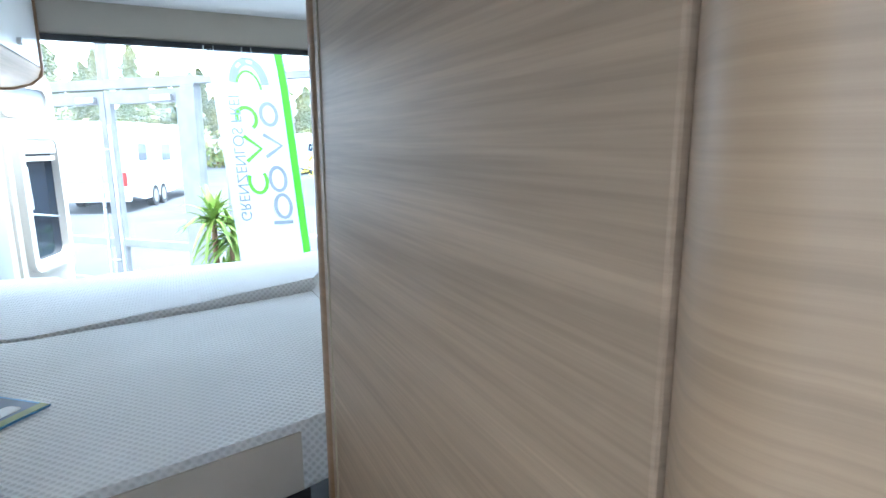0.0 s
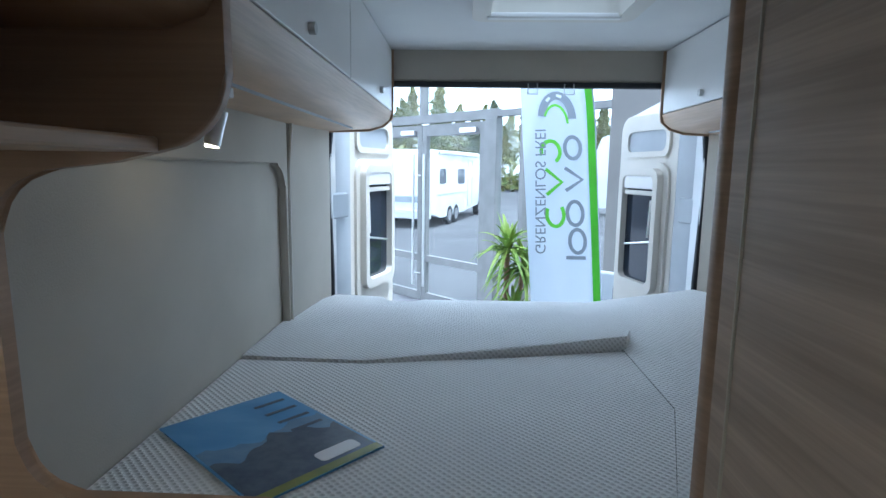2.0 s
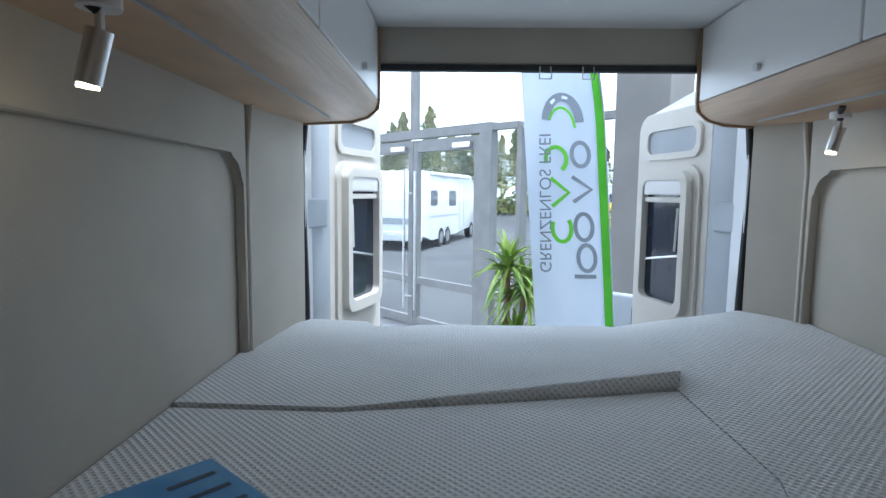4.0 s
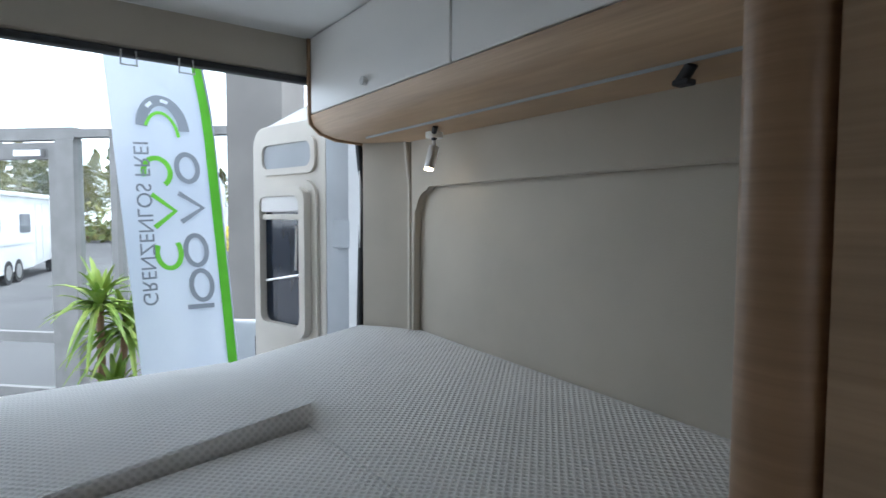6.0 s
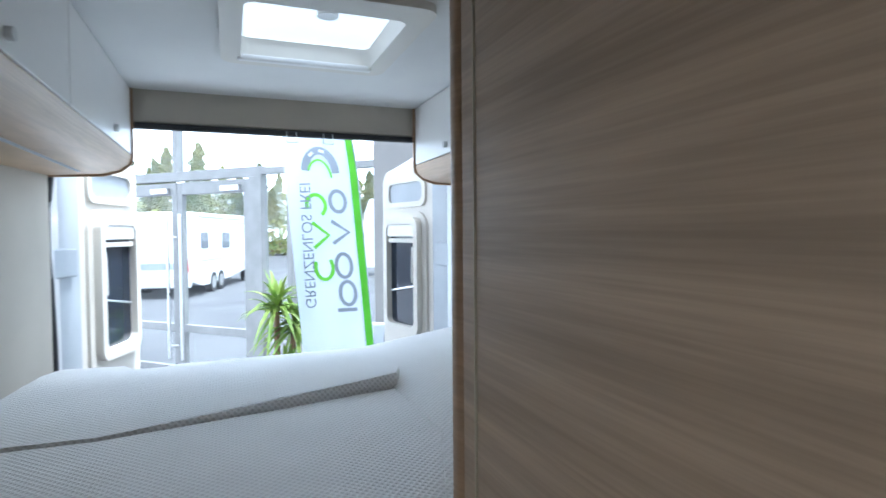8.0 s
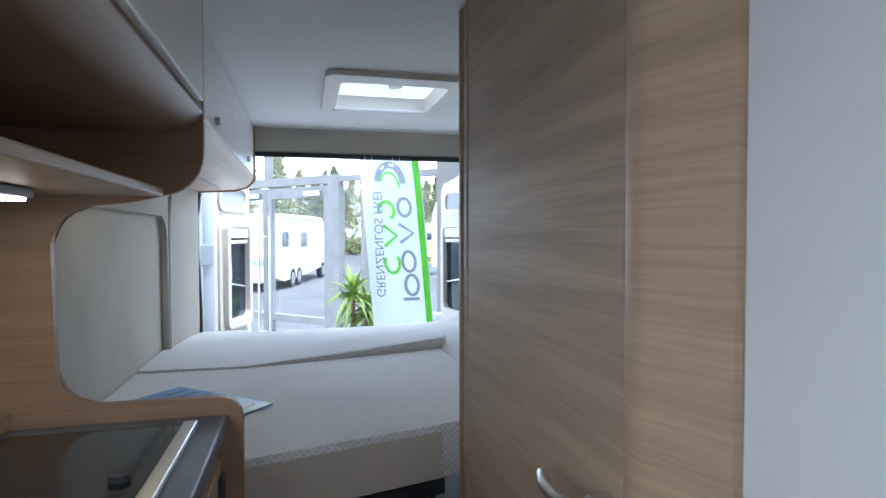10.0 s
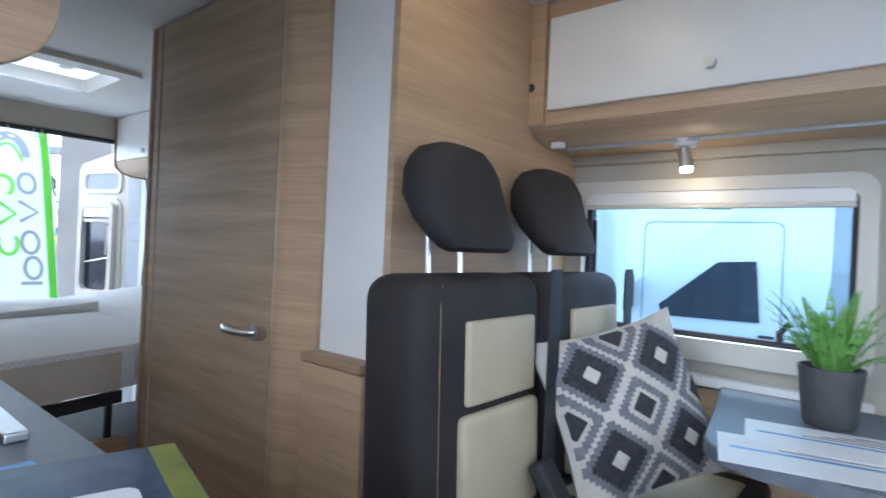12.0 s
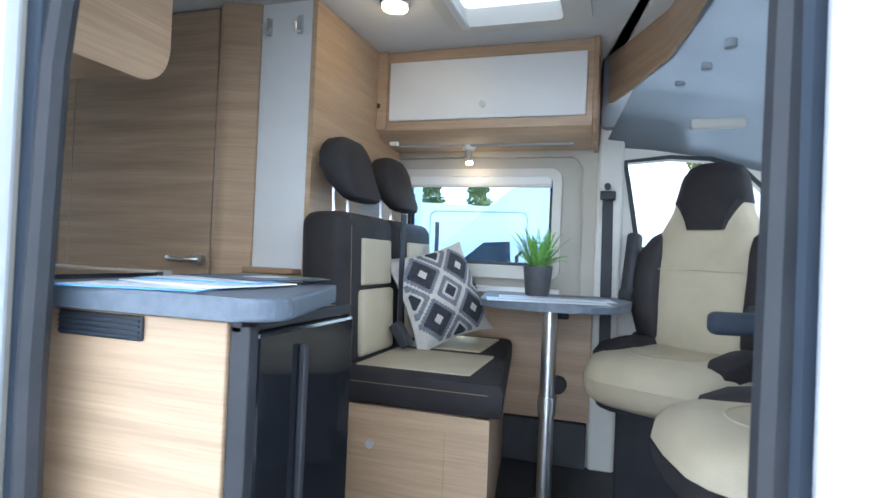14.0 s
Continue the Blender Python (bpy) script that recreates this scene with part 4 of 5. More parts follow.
def cushion():
    """Square scatter cushion with a woven diamond pattern of raised patches; local x and z across it, y through it."""
    c = thing("scatter_cushion", "black grey and cream cushion with woven diamond pattern", "cushion", (0, 0, 0))
    n, s = 16, 0.20

    def bulge(u, v):
        return 0.068 * max(0.0, (1 - u * u) * (1 - v * v)) ** 0.45 + 0.004

    bm = bmesh.new()
    for side in (-1, 1):
        vs = [[bm.verts.new((s * u * (1 - 0.10 * (1 - v * v)), side * bulge(u, v), s * v * (1 - 0.10 * (1 - u * u)))) for u in np.linspace(-1, 1, n + 1)] for v in np.linspace(-1, 1, n + 1)]
        for i in range(n):
            for j in range(n):
                bm.faces.new((vs[i][j], vs[i][j + 1], vs[i + 1][j + 1], vs[i + 1][j]))
    bmesh.ops.remove_doubles(bm, verts=bm.verts, dist=0.0005)
    part("cover", bm, M_CUSHL, c, "", True)

    def patch(cu, cv, ru, rv, off, mat, hole=0.0, steps=4):
        """A stepped diamond laid on the bulge."""
        bm = bmesh.new()
        k = 2 * steps
        for i in range(-k, k):
            for j in range(-k, k):
                a, b = (i + 0.5) / k, (j + 0.5) / k
                d = math.floor(abs(a) * steps * 1.999) / (steps * 1.999) + abs(b)
                if hole < d <= 1.0:
                    q = []
                    for p, r in ((i, j), (i + 1, j), (i + 1, j + 1), (i, j + 1)):
                        u, v = cu + ru * p / k, cv + rv * r / k
                        if abs(u) > 0.97 or abs(v) > 0.97:
                            break
                        q.append(bm.verts.new((s * u * (1 - 0.10 * (1 - v * v)), -bulge(u, v) - off, s * v * (1 - 0.10 * (1 - u * u)))))
                    if len(q) == 4:
                        bm.faces.new(q)
        bmesh.ops.remove_doubles(bm, verts=bm.verts, dist=0.0003)
        part("pattern_patch", bm, mat, c)
    for cu, cv in ((-0.5, 0.5), (0.5, 0.5), (-0.5, -0.5), (0.5, -0.5)):
        patch(cu, cv, 0.44, 0.44, 0.0015, M_CUSHG)
        patch(cu, cv, 0.34, 0.34, 0.003, M_CUSHD)
        patch(cu, cv, 0.11, 0.11, 0.0045, M_CUSHL)
    for cu, cv in ((0, 0), (0, 0.92), (0, -0.92), (0.92, 0), (-0.92, 0)):
        patch(cu, cv, 0.36, 0.36, 0.0015, M_CUSHG, 0.62)
        patch(cu, cv, 0.16, 0.16, 0.0035, M_CUSHD)
    return c


cu = cushion()
cu.matrix_basis = Matrix.Translation((0.53, -1.56, 0.755)) @ Matrix.Rotation(radians(-38), 4, "Z") @ Matrix.Rotation(radians(-20), 4, "X") @ Matrix.Rotation(radians(-14), 4, "Y")

table = thing("dinette_table", "slate blue rounded table on one steel leg", "table", (0.5, -2.0, 0))
pts = arc(0.36, -1.83, 0.14, 90, 180, 6)[::-1]
pts = [(0.905, -1.67), (0.46, -1.755)] + arc(0.445, -1.86, 0.11, 95, 180, 6) + [(0.322, -1.99)] + arc(0.48, -2.11, 0.16, 180, 255, 7) + [(0.60, -2.30), (0.72, -2.31), (0.905, -2.25)]
part("tabletop", prism(pts, "z", 0.735, 0.765, None, 0.006), M_TOP, table)
leg = part("leg", tube([(0.42, -2.02, 0.0), (0.42, -2.02, 0.735)], 0.027, 18), M_CHROME, table, smooth=True)
part("collar", tube([(0.42, -2.02, 0.36), (0.42, -2.02, 0.42)], 0.034, 18), M_CHROME, leg, smooth=True)
part("foot", tube([(0.42, -2.02, 0.0), (0.42, -2.02, 0.02)], 0.07, 20), M_CHROME, leg, smooth=True)
part("bracket", box(0.84, 0.905, -2.05, -1.98, 0.66, 0.733, 0.004), M_BLACK, table)
for i, (x, y, a) in enumerate(((0.44, -2.0, 14), (0.57, -2.02, 11))):
    sh = thing("info_sheet", "white printed information sheet on the table", "paper", (x, y, 0.766), "sheets on the table")
    m = Matrix.Translation((x, y, 0.7655 + 0.0012 * i)) @ Matrix.Rotation(radians(a), 4, "Z")
    part("sheet", moved(box(-0.10, 0.08, -0.22, 0.22, 0, 0.001), m), M_PAPER, sh)
    part("print_bar", moved(box(-0.012, 0.0, -0.2, 0.2, 0.001, 0.0013), m), M_BLUEP, sh)
    for k in range(4):
        part("print_line", moved(box(0.012 + 0.014 * k, 0.017 + 0.014 * k, -0.19, 0.12 - 0.03 * k, 0.001, 0.0013), m), M_CUSHG, sh)


def fern_pot(x, y, z):
    p = thing("potted_fern", "small green fern in a dark grey pot on the table", "plant", (x, y, z))
    bm = loft([[(x + r * math.cos(a), y + r * math.sin(a), z + h) for a in np.linspace(0, 2 * math.pi, 20, endpoint=False)] for r, h in ((0.045, 0.0), (0.05, 0.01), (0.062, 0.125), (0.057, 0.125), (0.055, 0.10))])
    part("pot", bm, M_POT, p, "", True)
    part("soil", tube([(x, y, z + 0.10), (x, y, z + 0.112)], 0.054, 16), M_SOIL, p)
    rnd = random.Random(5)
    for k in range(54):
        a, out, up = rnd.uniform(0, 6.28), rnd.uniform(0.02, 0.12), rnd.uniform(0.08, 0.24)
        bm = bmesh.new()
        c0 = Vector((x + 0.02 * math.cos(a), y + 0.02 * math.sin(a), z + 0.11))
        prev = c0
        for i in range(1, 9):
            t = i / 8
            q = c0 + Vector((out * t * math.cos(a), out * t * math.sin(a), up * t - 0.05 * t ** 3))
            side = Vector((-math.sin(a), math.cos(a), 0))
            w = 0.011 * math.sin(math.pi * min(1, t * 0.9 + 0.1)) + 0.002
            for sgn in (-1, 1):
                bm.faces.new([bm.verts.new(v) for v in (prev, prev + side * sgn * w + Vector((0, 0, -0.004)), q + side * sgn * w * 0.8 + Vector((0, 0, 0.004)))])
            bm.faces.new([bm.verts.new(v) for v in (prev - side * 0.001, prev + side * 0.001, q + side * 0.0007, q - side * 0.0007)])
            prev = q
        part("frond", bm, M_FERN, p)


fern_pot(0.70, -1.93, 0.766)

# ---- cab ----
setting("ceiling_cab_edge", prism([(-0.93, -2.22), (-0.93, -2.30), (-0.4, -2.46), (0.1, -2.48), (0.45, -2.40), (0.75, -2.26), (0.93, -2.16), (0.93, -2.22)][::1], "z", ZC, ZC + 0.03), M_CEIL, "pale ceiling edge above the cab", "ceiling")
edge = [(0.93, -2.152), (0.75, -2.25), (0.45, -2.39), (0.1, -2.465), (-0.4, -2.45), (-0.93, -2.30)]
bm = bmesh.new()
lo = [bm.verts.new((x, y, 1.60 + 0.09 * (1 - abs(x)))) for x, y in edge]
hi = [bm.verts.new((x, y, ZC)) for x, y in edge]
lo2 = [bm.verts.new((x, y - 0.02, 1.60 + 0.09 * (1 - abs(x)))) for x, y in edge]
hi2 = [bm.verts.new((x, y - 0.02, ZC)) for x, y in edge]
for i in range(len(edge) - 1):
    for a, b in ((lo, hi), (hi, hi2), (hi2, lo2), (lo2, lo)):
        bm.faces.new((a[i], a[i + 1], b[i + 1], b[i]))
setting("trim_cab_board", bm, M_WOOD, "curved oak board above the cab opening", "panel")
cols = 9
bm = bmesh.new()
rows = []
for j, (dy, z) in enumerate(((0.0, 1.60), (-0.12, 1.585), (-0.30, 1.55), (-0.50, 1.49), (-0.62, 1.43))):
    row = []
    for i in range(cols):
        x = 0.94 - 1.88 * i / (cols - 1)
        ye = np.interp(-x, [-e[0] for e in edge], [e[1] for e in edge])
        y0 = (1 - j / 4) * (ye - 0.015) + (j / 4) * -3.0
        zz = z + (0.09 if j == 0 else 0.05) * (1 - abs(x)) - 0.18 * max(0, abs(x) - 0.72) / 0.22
        row.append(bm.verts.new((x, y0, zz)))
    rows.append(row)
for a, b in zip(rows, rows[1:]):
    for i in range(cols - 1):
        bm.faces.new((a[i], a[i + 1], b[i + 1], b[i]))
bmesh.ops.solidify(bm, geom=bm.faces[:], thickness=0.02)
setting("ceiling_cab", bm, M_LINER, "grey moulded cab headliner", "ceiling", True)
for y, x in ((-2.45, 0.62), (-2.52, 0.45), (-2.56, 0.25)):
    bt = thing("liner_button", "small grey clip on the cab headliner", "clip", (x, y, 1.60), "headliner clips")
    part("cap", tube([(x, y, 1.625), (x, y, 1.60)], 0.018, 14), M_GREYP, bt, smooth=True)
gh = thing("grab_handle", "grey roof grab handle in the cab", "handle", (0.72, -2.62, 1.47))
part("bar", moved(pad(-0.015, 0.015, -0.10, 0.10, -0.02, 0.02, 0.012), Matrix.Translation((0.72, -2.60, 1.475))), M_PLAST, gh, smooth=True)
vis = thing("sun_visor", "grey folded cab sun visor", "sun visor", (0.35, -2.93, 1.44))
part("panel", moved(pad(-0.22, 0.22, -0.085, 0.085, -0.012, 0.012, 0.01), Matrix.Translation((0.38, -2.88, 1.465)) @ Matrix.Rotation(radians(22), 4, "X")), M_PLAST, vis, smooth=True)

# driver's door wall with window
bm = ring([(-2.225, -0.3), (-2.225, 1.58), (-2.5, 1.55), (-2.75, 1.48), (-3.0, 1.36), (-3.5, 0.95), (-3.5, -0.3)], [(-2.355, 0.90), (-2.275, 1.36), (-2.45, 1.375), (-2.60, 1.365), (-2.72, 1.33), (-3.05, 0.99), (-3.05, 0.90)], "x", 0.93, 0.99)
setting("wall_driver_door", bm, M_PLAST, "pale cab door wall with side window", "wall")
bm = ring([(-2.335, 0.885), (-2.255, 1.37), (-2.45, 1.392), (-2.61, 1.382), (-2.73, 1.345), (-3.07, 0.995), (-3.07, 0.885)], [(-2.355, 0.90), (-2.275, 1.36), (-2.45, 1.375), (-2.60, 1.365), (-2.72, 1.33), (-3.05, 0.99), (-3.05, 0.90)], "x", 0.92, 0.928)
setting("trim_door_seal", bm, M_BLACK, "black seal round the cab side window", "seal")
dw = thing("window_driver_door", "clear cab side window", "window", (0.96, -2.7, 1.1), kind="structure")
pane = part("pane", prism([(-2.355, 0.90), (-2.275, 1.36), (-2.45, 1.375), (-2.60, 1.365), (-2.72, 1.33), (-3.05, 0.99), (-3.05, 0.90)], "x", 0.955, 0.96), M_GLASS, dw)
pane.visible_shadow = False
setting("wall_cab_cant_rail", box(0.87, 0.99, -2.52, -2.152, 1.50, 1.83, 0.03), M_LINER, "grey lining above the cab door", "wall lining", True)
setting("wall_driver_pillar", box(0.90, 0.945, -2.26, -2.15, 0.0, 1.60, 0.012), M_PLAST, "pale plastic lining of the cab pillar", "wall lining")
setting("trim_windscreen_pillar", tube([(0.90, -2.92, 1.42), (0.88, -3.2, 1.22), (0.87, -3.55, 0.95)], 0.045, 10), M_PLAST, "pale windscreen pillar", "pillar", True)
setting("trim_windscreen_pillar_passenger", tube([(-0.90, -2.92, 1.42), (-0.88, -3.2, 1.22), (-0.87, -3.55, 0.95)], 0.045, 10), M_PLAST, "pale windscreen pillar", "pillar", True)
ws = thing("window_windscreen", "clear sloping windscreen", "window", (0, -3.3, 1.2), kind="structure")
bm = bmesh.new()
bm.faces.new([bm.verts.new(p) for p in ((-0.9, -2.98, 1.42), (0.9, -2.98, 1.42), (0.88, -3.6, 0.93), (-0.88, -3.6, 0.93))])
bmesh.ops.solidify(bm, geom=bm.faces[:], thickness=0.006)
pane = part("pane", bm, M_GLASS, ws)
pane.visible_shadow = False
dash = thing("dashboard", "dark moulded cab dashboard", "dashboard", (0, -3.4, 0.5))
part("body", prism([(-3.62, 0.2), (-3.62, 0.92), (-3.40, 0.93), (-3.22, 0.90), (-3.16, 0.80), (-3.25, 0.55), (-3.35, 0.2)], "x", -0.92, 0.92, None, 0.02), M_BLACK, dash, "", True)
part("cowl", moved(pad(-0.2, 0.2, -0.10, 0.10, -0.05, 0.05, 0.04), Matrix.Translation((0.45, -3.22, 0.93))), M_BLACK, dash, "", True)
stw = thing("steering_wheel", "black steering wheel with grey hub", "steering wheel", (0.45, -2.98, 0.88))
SW = Matrix.Translation((0.45, -3.0, 0.88)) @ Matrix.Rotation(radians(62), 4, "X")
bm = tube([(0.19 * math.cos(a), 0.19 * math.sin(a), 0) for a in np.linspace(0, 2 * math.pi, 33)], 0.016, 10)
part("rim", moved(bm, SW), M_BLACK, stw, smooth=True)
part("hub", moved(pad(-0.08, 0.08, -0.07, 0.07, -0.03, 0.03, 0.025), SW), M_GREYP, stw, smooth=True)
for a in (0, 180, 270):
    part("spoke", moved(tube([(0, 0, 0), (0.18 * math.cos(radians(a)), 0.18 * math.sin(radians(a)), 0)], 0.018, 8), SW), M_BLACK, stw, smooth=True)


def cab_seat(m, label, low_edge):
    """Swivel seat: local x across, y towards the sitter's knees."""
    s = thing("cab_seat", label, "seat", kind="")
    s.matrix_basis = m

    def sec(z, w, d, y):
        return [(w * a, y + d * b, z) for a, b in SUPER]
    part("pedestal", box(-0.17, 0.17, -0.2, 0.14, 0.0, 0.40, 0.02), M_BLACK, s)
    part("seat_pan", loft([sec(z, w, d, 0.0) for z, w, d in ((0.395, 0.20, 0.24), (0.405, 0.235, 0.28), (0.425, 0.24, 0.285))]), M_BLACK, s, "black plastic seat pan", True)
    bm = loft([sec(z, w, d, 0.035) for z, w, d in ((0.426, 0.225, 0.265), (0.445, 0.248, 0.292), (0.48, 0.258, 0.306), (0.512, 0.260, 0.308))])
    low = part("seat_edge", bm, low_edge, s, "lower seat cushion edge", True)
    part("edge_seam", tube([(0.263 * a, 0.035 + 0.311 * b, 0.511) for a, b in SUPER] + [(0.263, 0.035, 0.511)], 0.0016, 5), low_edge, low)
    bm = loft([sec(z, w, d, y) for z, w, d, y in ((0.5125, 0.259, 0.307, 0.035), (0.55, 0.256, 0.302, 0.033), (0.578, 0.243, 0.284, 0.028), (0.594, 0.216, 0.25, 0.02), (0.599, 0.16, 0.19, 0.01), (0.592, 0.09, 0.12, 0.0))])
    cush = part("seat_cushion", bm, M_CREAM, s, "", True)
    part("cushion_seam", tube([(0.15 * math.cos(a), 0.02 + 0.19 * math.sin(a), 0.599) for a in np.linspace(0.1, math.pi - 0.1, 18)], 0.003, 6), M_CREAM, cush)
    for sg in (-1, 1):
        bm = loft([[(sg * 0.205 + w * a, y, 0.575 + hh * b) for a, b in SUPER] for y, w, hh in ((-0.23, 0.03, 0.03), (-0.19, 0.05, 0.052), (-0.02, 0.056, 0.056), (0.12, 0.052, 0.046), (0.19, 0.03, 0.022))])
        part("seat_bolster", bm, M_BROWN, cush, "dark brown side bolster", True)
    bm = loft([sec(z, w, d, y) for z, w, d, y in ((0.55, 0.19, 0.055, -0.20), (0.62, 0.215, 0.068, -0.208), (0.76, 0.235, 0.072, -0.224), (0.90, 0.238, 0.07, -0.24), (1.00, 0.222, 0.067, -0.252), (1.07, 0.185, 0.062, -0.26), (1.13, 0.155, 0.058, -0.266), (1.20, 0.135, 0.054, -0.272), (1.27, 0.12, 0.048, -0.278), (1.31, 0.095, 0.035, -0.28), (1.322, 0.05, 0.012, -0.28))])
    back = part("backrest", bm, M_CREAM, s, "", True)
    for sg in (-1, 1):
        bm = loft([[(sg * x + r * 0.062 * a, -0.195 - 0.11 * (z - 0.6) + r * 0.085 * b, z) for a, b in SUPER] for z, x, r in ((0.60, 0.19, 0.45), (0.63, 0.20, 0.8), (0.72, 0.215, 1.0), (0.88, 0.222, 1.0), (0.97, 0.212, 0.85), (1.03, 0.195, 0.5), (1.05, 0.185, 0.2))])
        part("back_bolster", bm, M_BROWN, back, "dark brown side bolster", True)
    bm = loft([sec(z, w, d, y) for z, w, d, y in ((1.165, 0.148, 0.062, -0.268), (1.20, 0.141, 0.060, -0.272), (1.27, 0.126, 0.054, -0.278), (1.312, 0.102, 0.041, -0.28), (1.332, 0.06, 0.018, -0.28))])
    part("headrest", bm, M_BROWN, back, "dark brown headrest section", True)
    bm = loft([[(w * a, y + 0.068 * b, z) for a, b in ((-1, 0.0), (-0.97, 0.8), (-0.8, 1.0), (0.8, 1.0), (0.97, 0.8), (1, 0.0))] for z, w, y in ((1.06, 0.080, -0.257), (1.10, 0.090, -0.260), (1.14, 0.112, -0.264), (1.175, 0.136, -0.268))])
    part("headrest_base", bm, M_BROWN, back, "dark brown lower headrest panel", True)
    part("back_seam", tube([(-0.2, -0.168, 0.90), (0, -0.166, 0.902), (0.2, -0.168, 0.90)], 0.002, 6), M_CREAM, back)
    for sg in (-1, 1):
        arm = Matrix.Translation((sg * 0.295, 0.0, 0.77)) if sg < 0 or m.translation.x < 0 else Matrix.Translation((0.29, -0.17, 0.90)) @ Matrix.Rotation(radians(100), 4, "X")
        ar = part("armrest", moved(pad(-0.028, 0.028, -0.15, 0.15, -0.03, 0.03, 0.02), arm), M_BLACK if m.translation.x > 0 else M_NAVYR, s, "", True)
        part("pivot", tube([(sg * 0.25, -0.14, 0.78), (sg * 0.31, -0.14, 0.78)], 0.035, 14), M_BLACK, ar, smooth=True)
    part("recliner", tube([(0.24, -0.2, 0.58), (0.275, -0.2, 0.58)], 0.05, 14), M_BLACK, s, smooth=True)
    return s


cab_seat(Matrix.Translation((0.55, -2.47, 0.0)) @ Matrix.Rotation(radians(60), 4, "Z"), "cream and dark brown swivelled driver's seat with armrests", M_CREAM)
cab_seat(Matrix.Translation((-0.30, -2.69, 0.0)) @ Matrix.Rotation(radians(12), 4, "Z"), "cream and dark brown passenger seat with grey armrests", M_BROWN)
bl = thing("seat_belt", "black cab seat belt on the pillar", "seat belt", (0.89, -2.2, 0.6))
part("webbing", prism([(-2.235, 0.35), (-2.185, 0.35), (-2.175, 1.20), (-2.22, 1.20)], "x", 0.888, 0.893), M_BLACK, bl)
part("guide", box(0.87, 0.899, -2.23, -2.165, 1.19, 1.23, 0.006), M_BLACK, bl)
part("bolt", tube([(0.899, -2.195, 1.25), (0.87, -2.195, 1.25)], 0.014, 12), M_BLACK, bl)
part("tongue", box(0.872, 0.887, -2.235, -2.195, 0.70, 0.75, 0.003), M_CHROME, bl)
part("buckle", box(0.80, 0.83, -2.30, -2.27, 0.50, 0.60, 0.006), M_RED, bl, "red buckle button")

# sliding door frame and outer body
setting("wall_door_jamb_rear", box(-0.985, -0.945, -1.33, -1.291, -0.05, 1.82, 0.01), M_NAVYR, "grey rear jamb of the sliding door", "jamb")
setting("trim_slide_seal_rear", tube([(-0.975, -1.345, -0.05), (-0.978, -1.34, 0.7), (-0.97, -1.345, 1.2), (-0.94, -1.365, 1.68)], 0.022, 8), M_BLACK, "dark rubber seal of the sliding door", "seal", True)
setting("wall_door_jamb_front", box(-0.975, -0.90, -2.55, -2.425, -0.05, 1.82, 0.015), M_NAVYR, "grey front jamb of the sliding door", "jamb")
setting("trim_slide_seal_front", tube([(-0.955, -2.418, -0.05), (-0.96, -2.415, 0.7), (-0.955, -2.42, 1.2), (-0.93, -2.44, 1.68)], 0.02, 8), M_BLACK, "dark rubber seal of the sliding door", "seal", True)
setting("wall_front_skin", box(-1.03, -0.978, -3.5, -2.445, -0.4, 1.90, 0.03), M_PAINT, "white painted front door of the van", "van body")
setting("wall_door_head", box(-1.0, -0.93, -2.6, -1.29, 1.72, 1.86, 0.01), M_LINER, "pale lining above the sliding door", "wall")

# ---- flag, plant and yard ----
flag = thing("beach_flag", "white and green beach flag with mirrored grey and green print", "flag", (0.5, 3.25, -0.65))
SH = Matrix(((1, 0, -0.085, 0.28), (0, 1, 0, 3.25), (0, 0, 1, 0), (0, 0, 0, 1)))


def flag_y(x, z):
    return 0.004 * math.sin(6 * x + 2.5 * z)


zs = np.linspace(-0.30, 2.75, 26)
right = [0.455 if z < 1.6 else 0.455 - 0.20 * ((z - 1.6) / 1.15) ** 2 for z in zs]
bm = bmesh.new()
for c0, c1, nm in ((0.0, 1.0, "cloth"),):
    g = [[bm.verts.new((r * k / 8, flag_y(r * k / 8, z), z)) for k in range(9)] for z, r in zip(zs, right)]
    for a, b in zip(g, g[1:]):
        for k in range(8):
            bm.faces.new((a[k], a[k + 1], b[k + 1], b[k]))
bmesh.ops.solidify(bm, geom=bm.faces[:], thickness=0.002)
part("cloth", moved(bm, SH), M_FLAG, flag, "", True)
bm = bmesh.new()
g = [[bm.verts.new((r + o, flag_y(r, z) - 0.004, z)) for o in (-0.002, 0.05)] for z, r in zip(zs, right)]
for a, b in zip(g, g[1:]):
    bm.faces.new((a[0], a[1], b[1], b[0]))
bmesh.ops.solidify(bm, geom=bm.faces[:], thickness=0.003)
part("green_edge", moved(bm, SH), M_GREEN, flag, "bright green edge band", True)
part("pole", moved(tube([(0.495, 0.01, -0.65)] + [(r + 0.05, 0.01, z) for z, r in zip(zs, right)], 0.012, 8), SH), M_GREY, flag, smooth=True)
part("foot", moved(box(0.3, 0.7, -0.2, 0.2, -0.65, -0.62, 0.01), SH), M_GREY, flag)


def bars(name, strokes, w, mat):
    """Plain printed strokes on the cloth."""
    for pts in strokes:
        bm = bmesh.new()
        p = [Vector((a, b)) for a, b in pts]
        v = []
        for i, q in enumerate(p):
            d = (p[min(i + 1, len(p) - 1)] - p[max(0, i - 1)]).normalized()
            nrm = Vector((-d.y, d.x)) * w / 2
            v.append([bm.verts.new((e.x, flag_y(e.x, e.y) - 0.005, e.y)) for e in (q + nrm, q - nrm)])
        for a, b in zip(v, v[1:]):
            bm.faces.new((a[0], a[1], b[1], b[0]))
        part(name, moved(bm, SH), mat, flag)


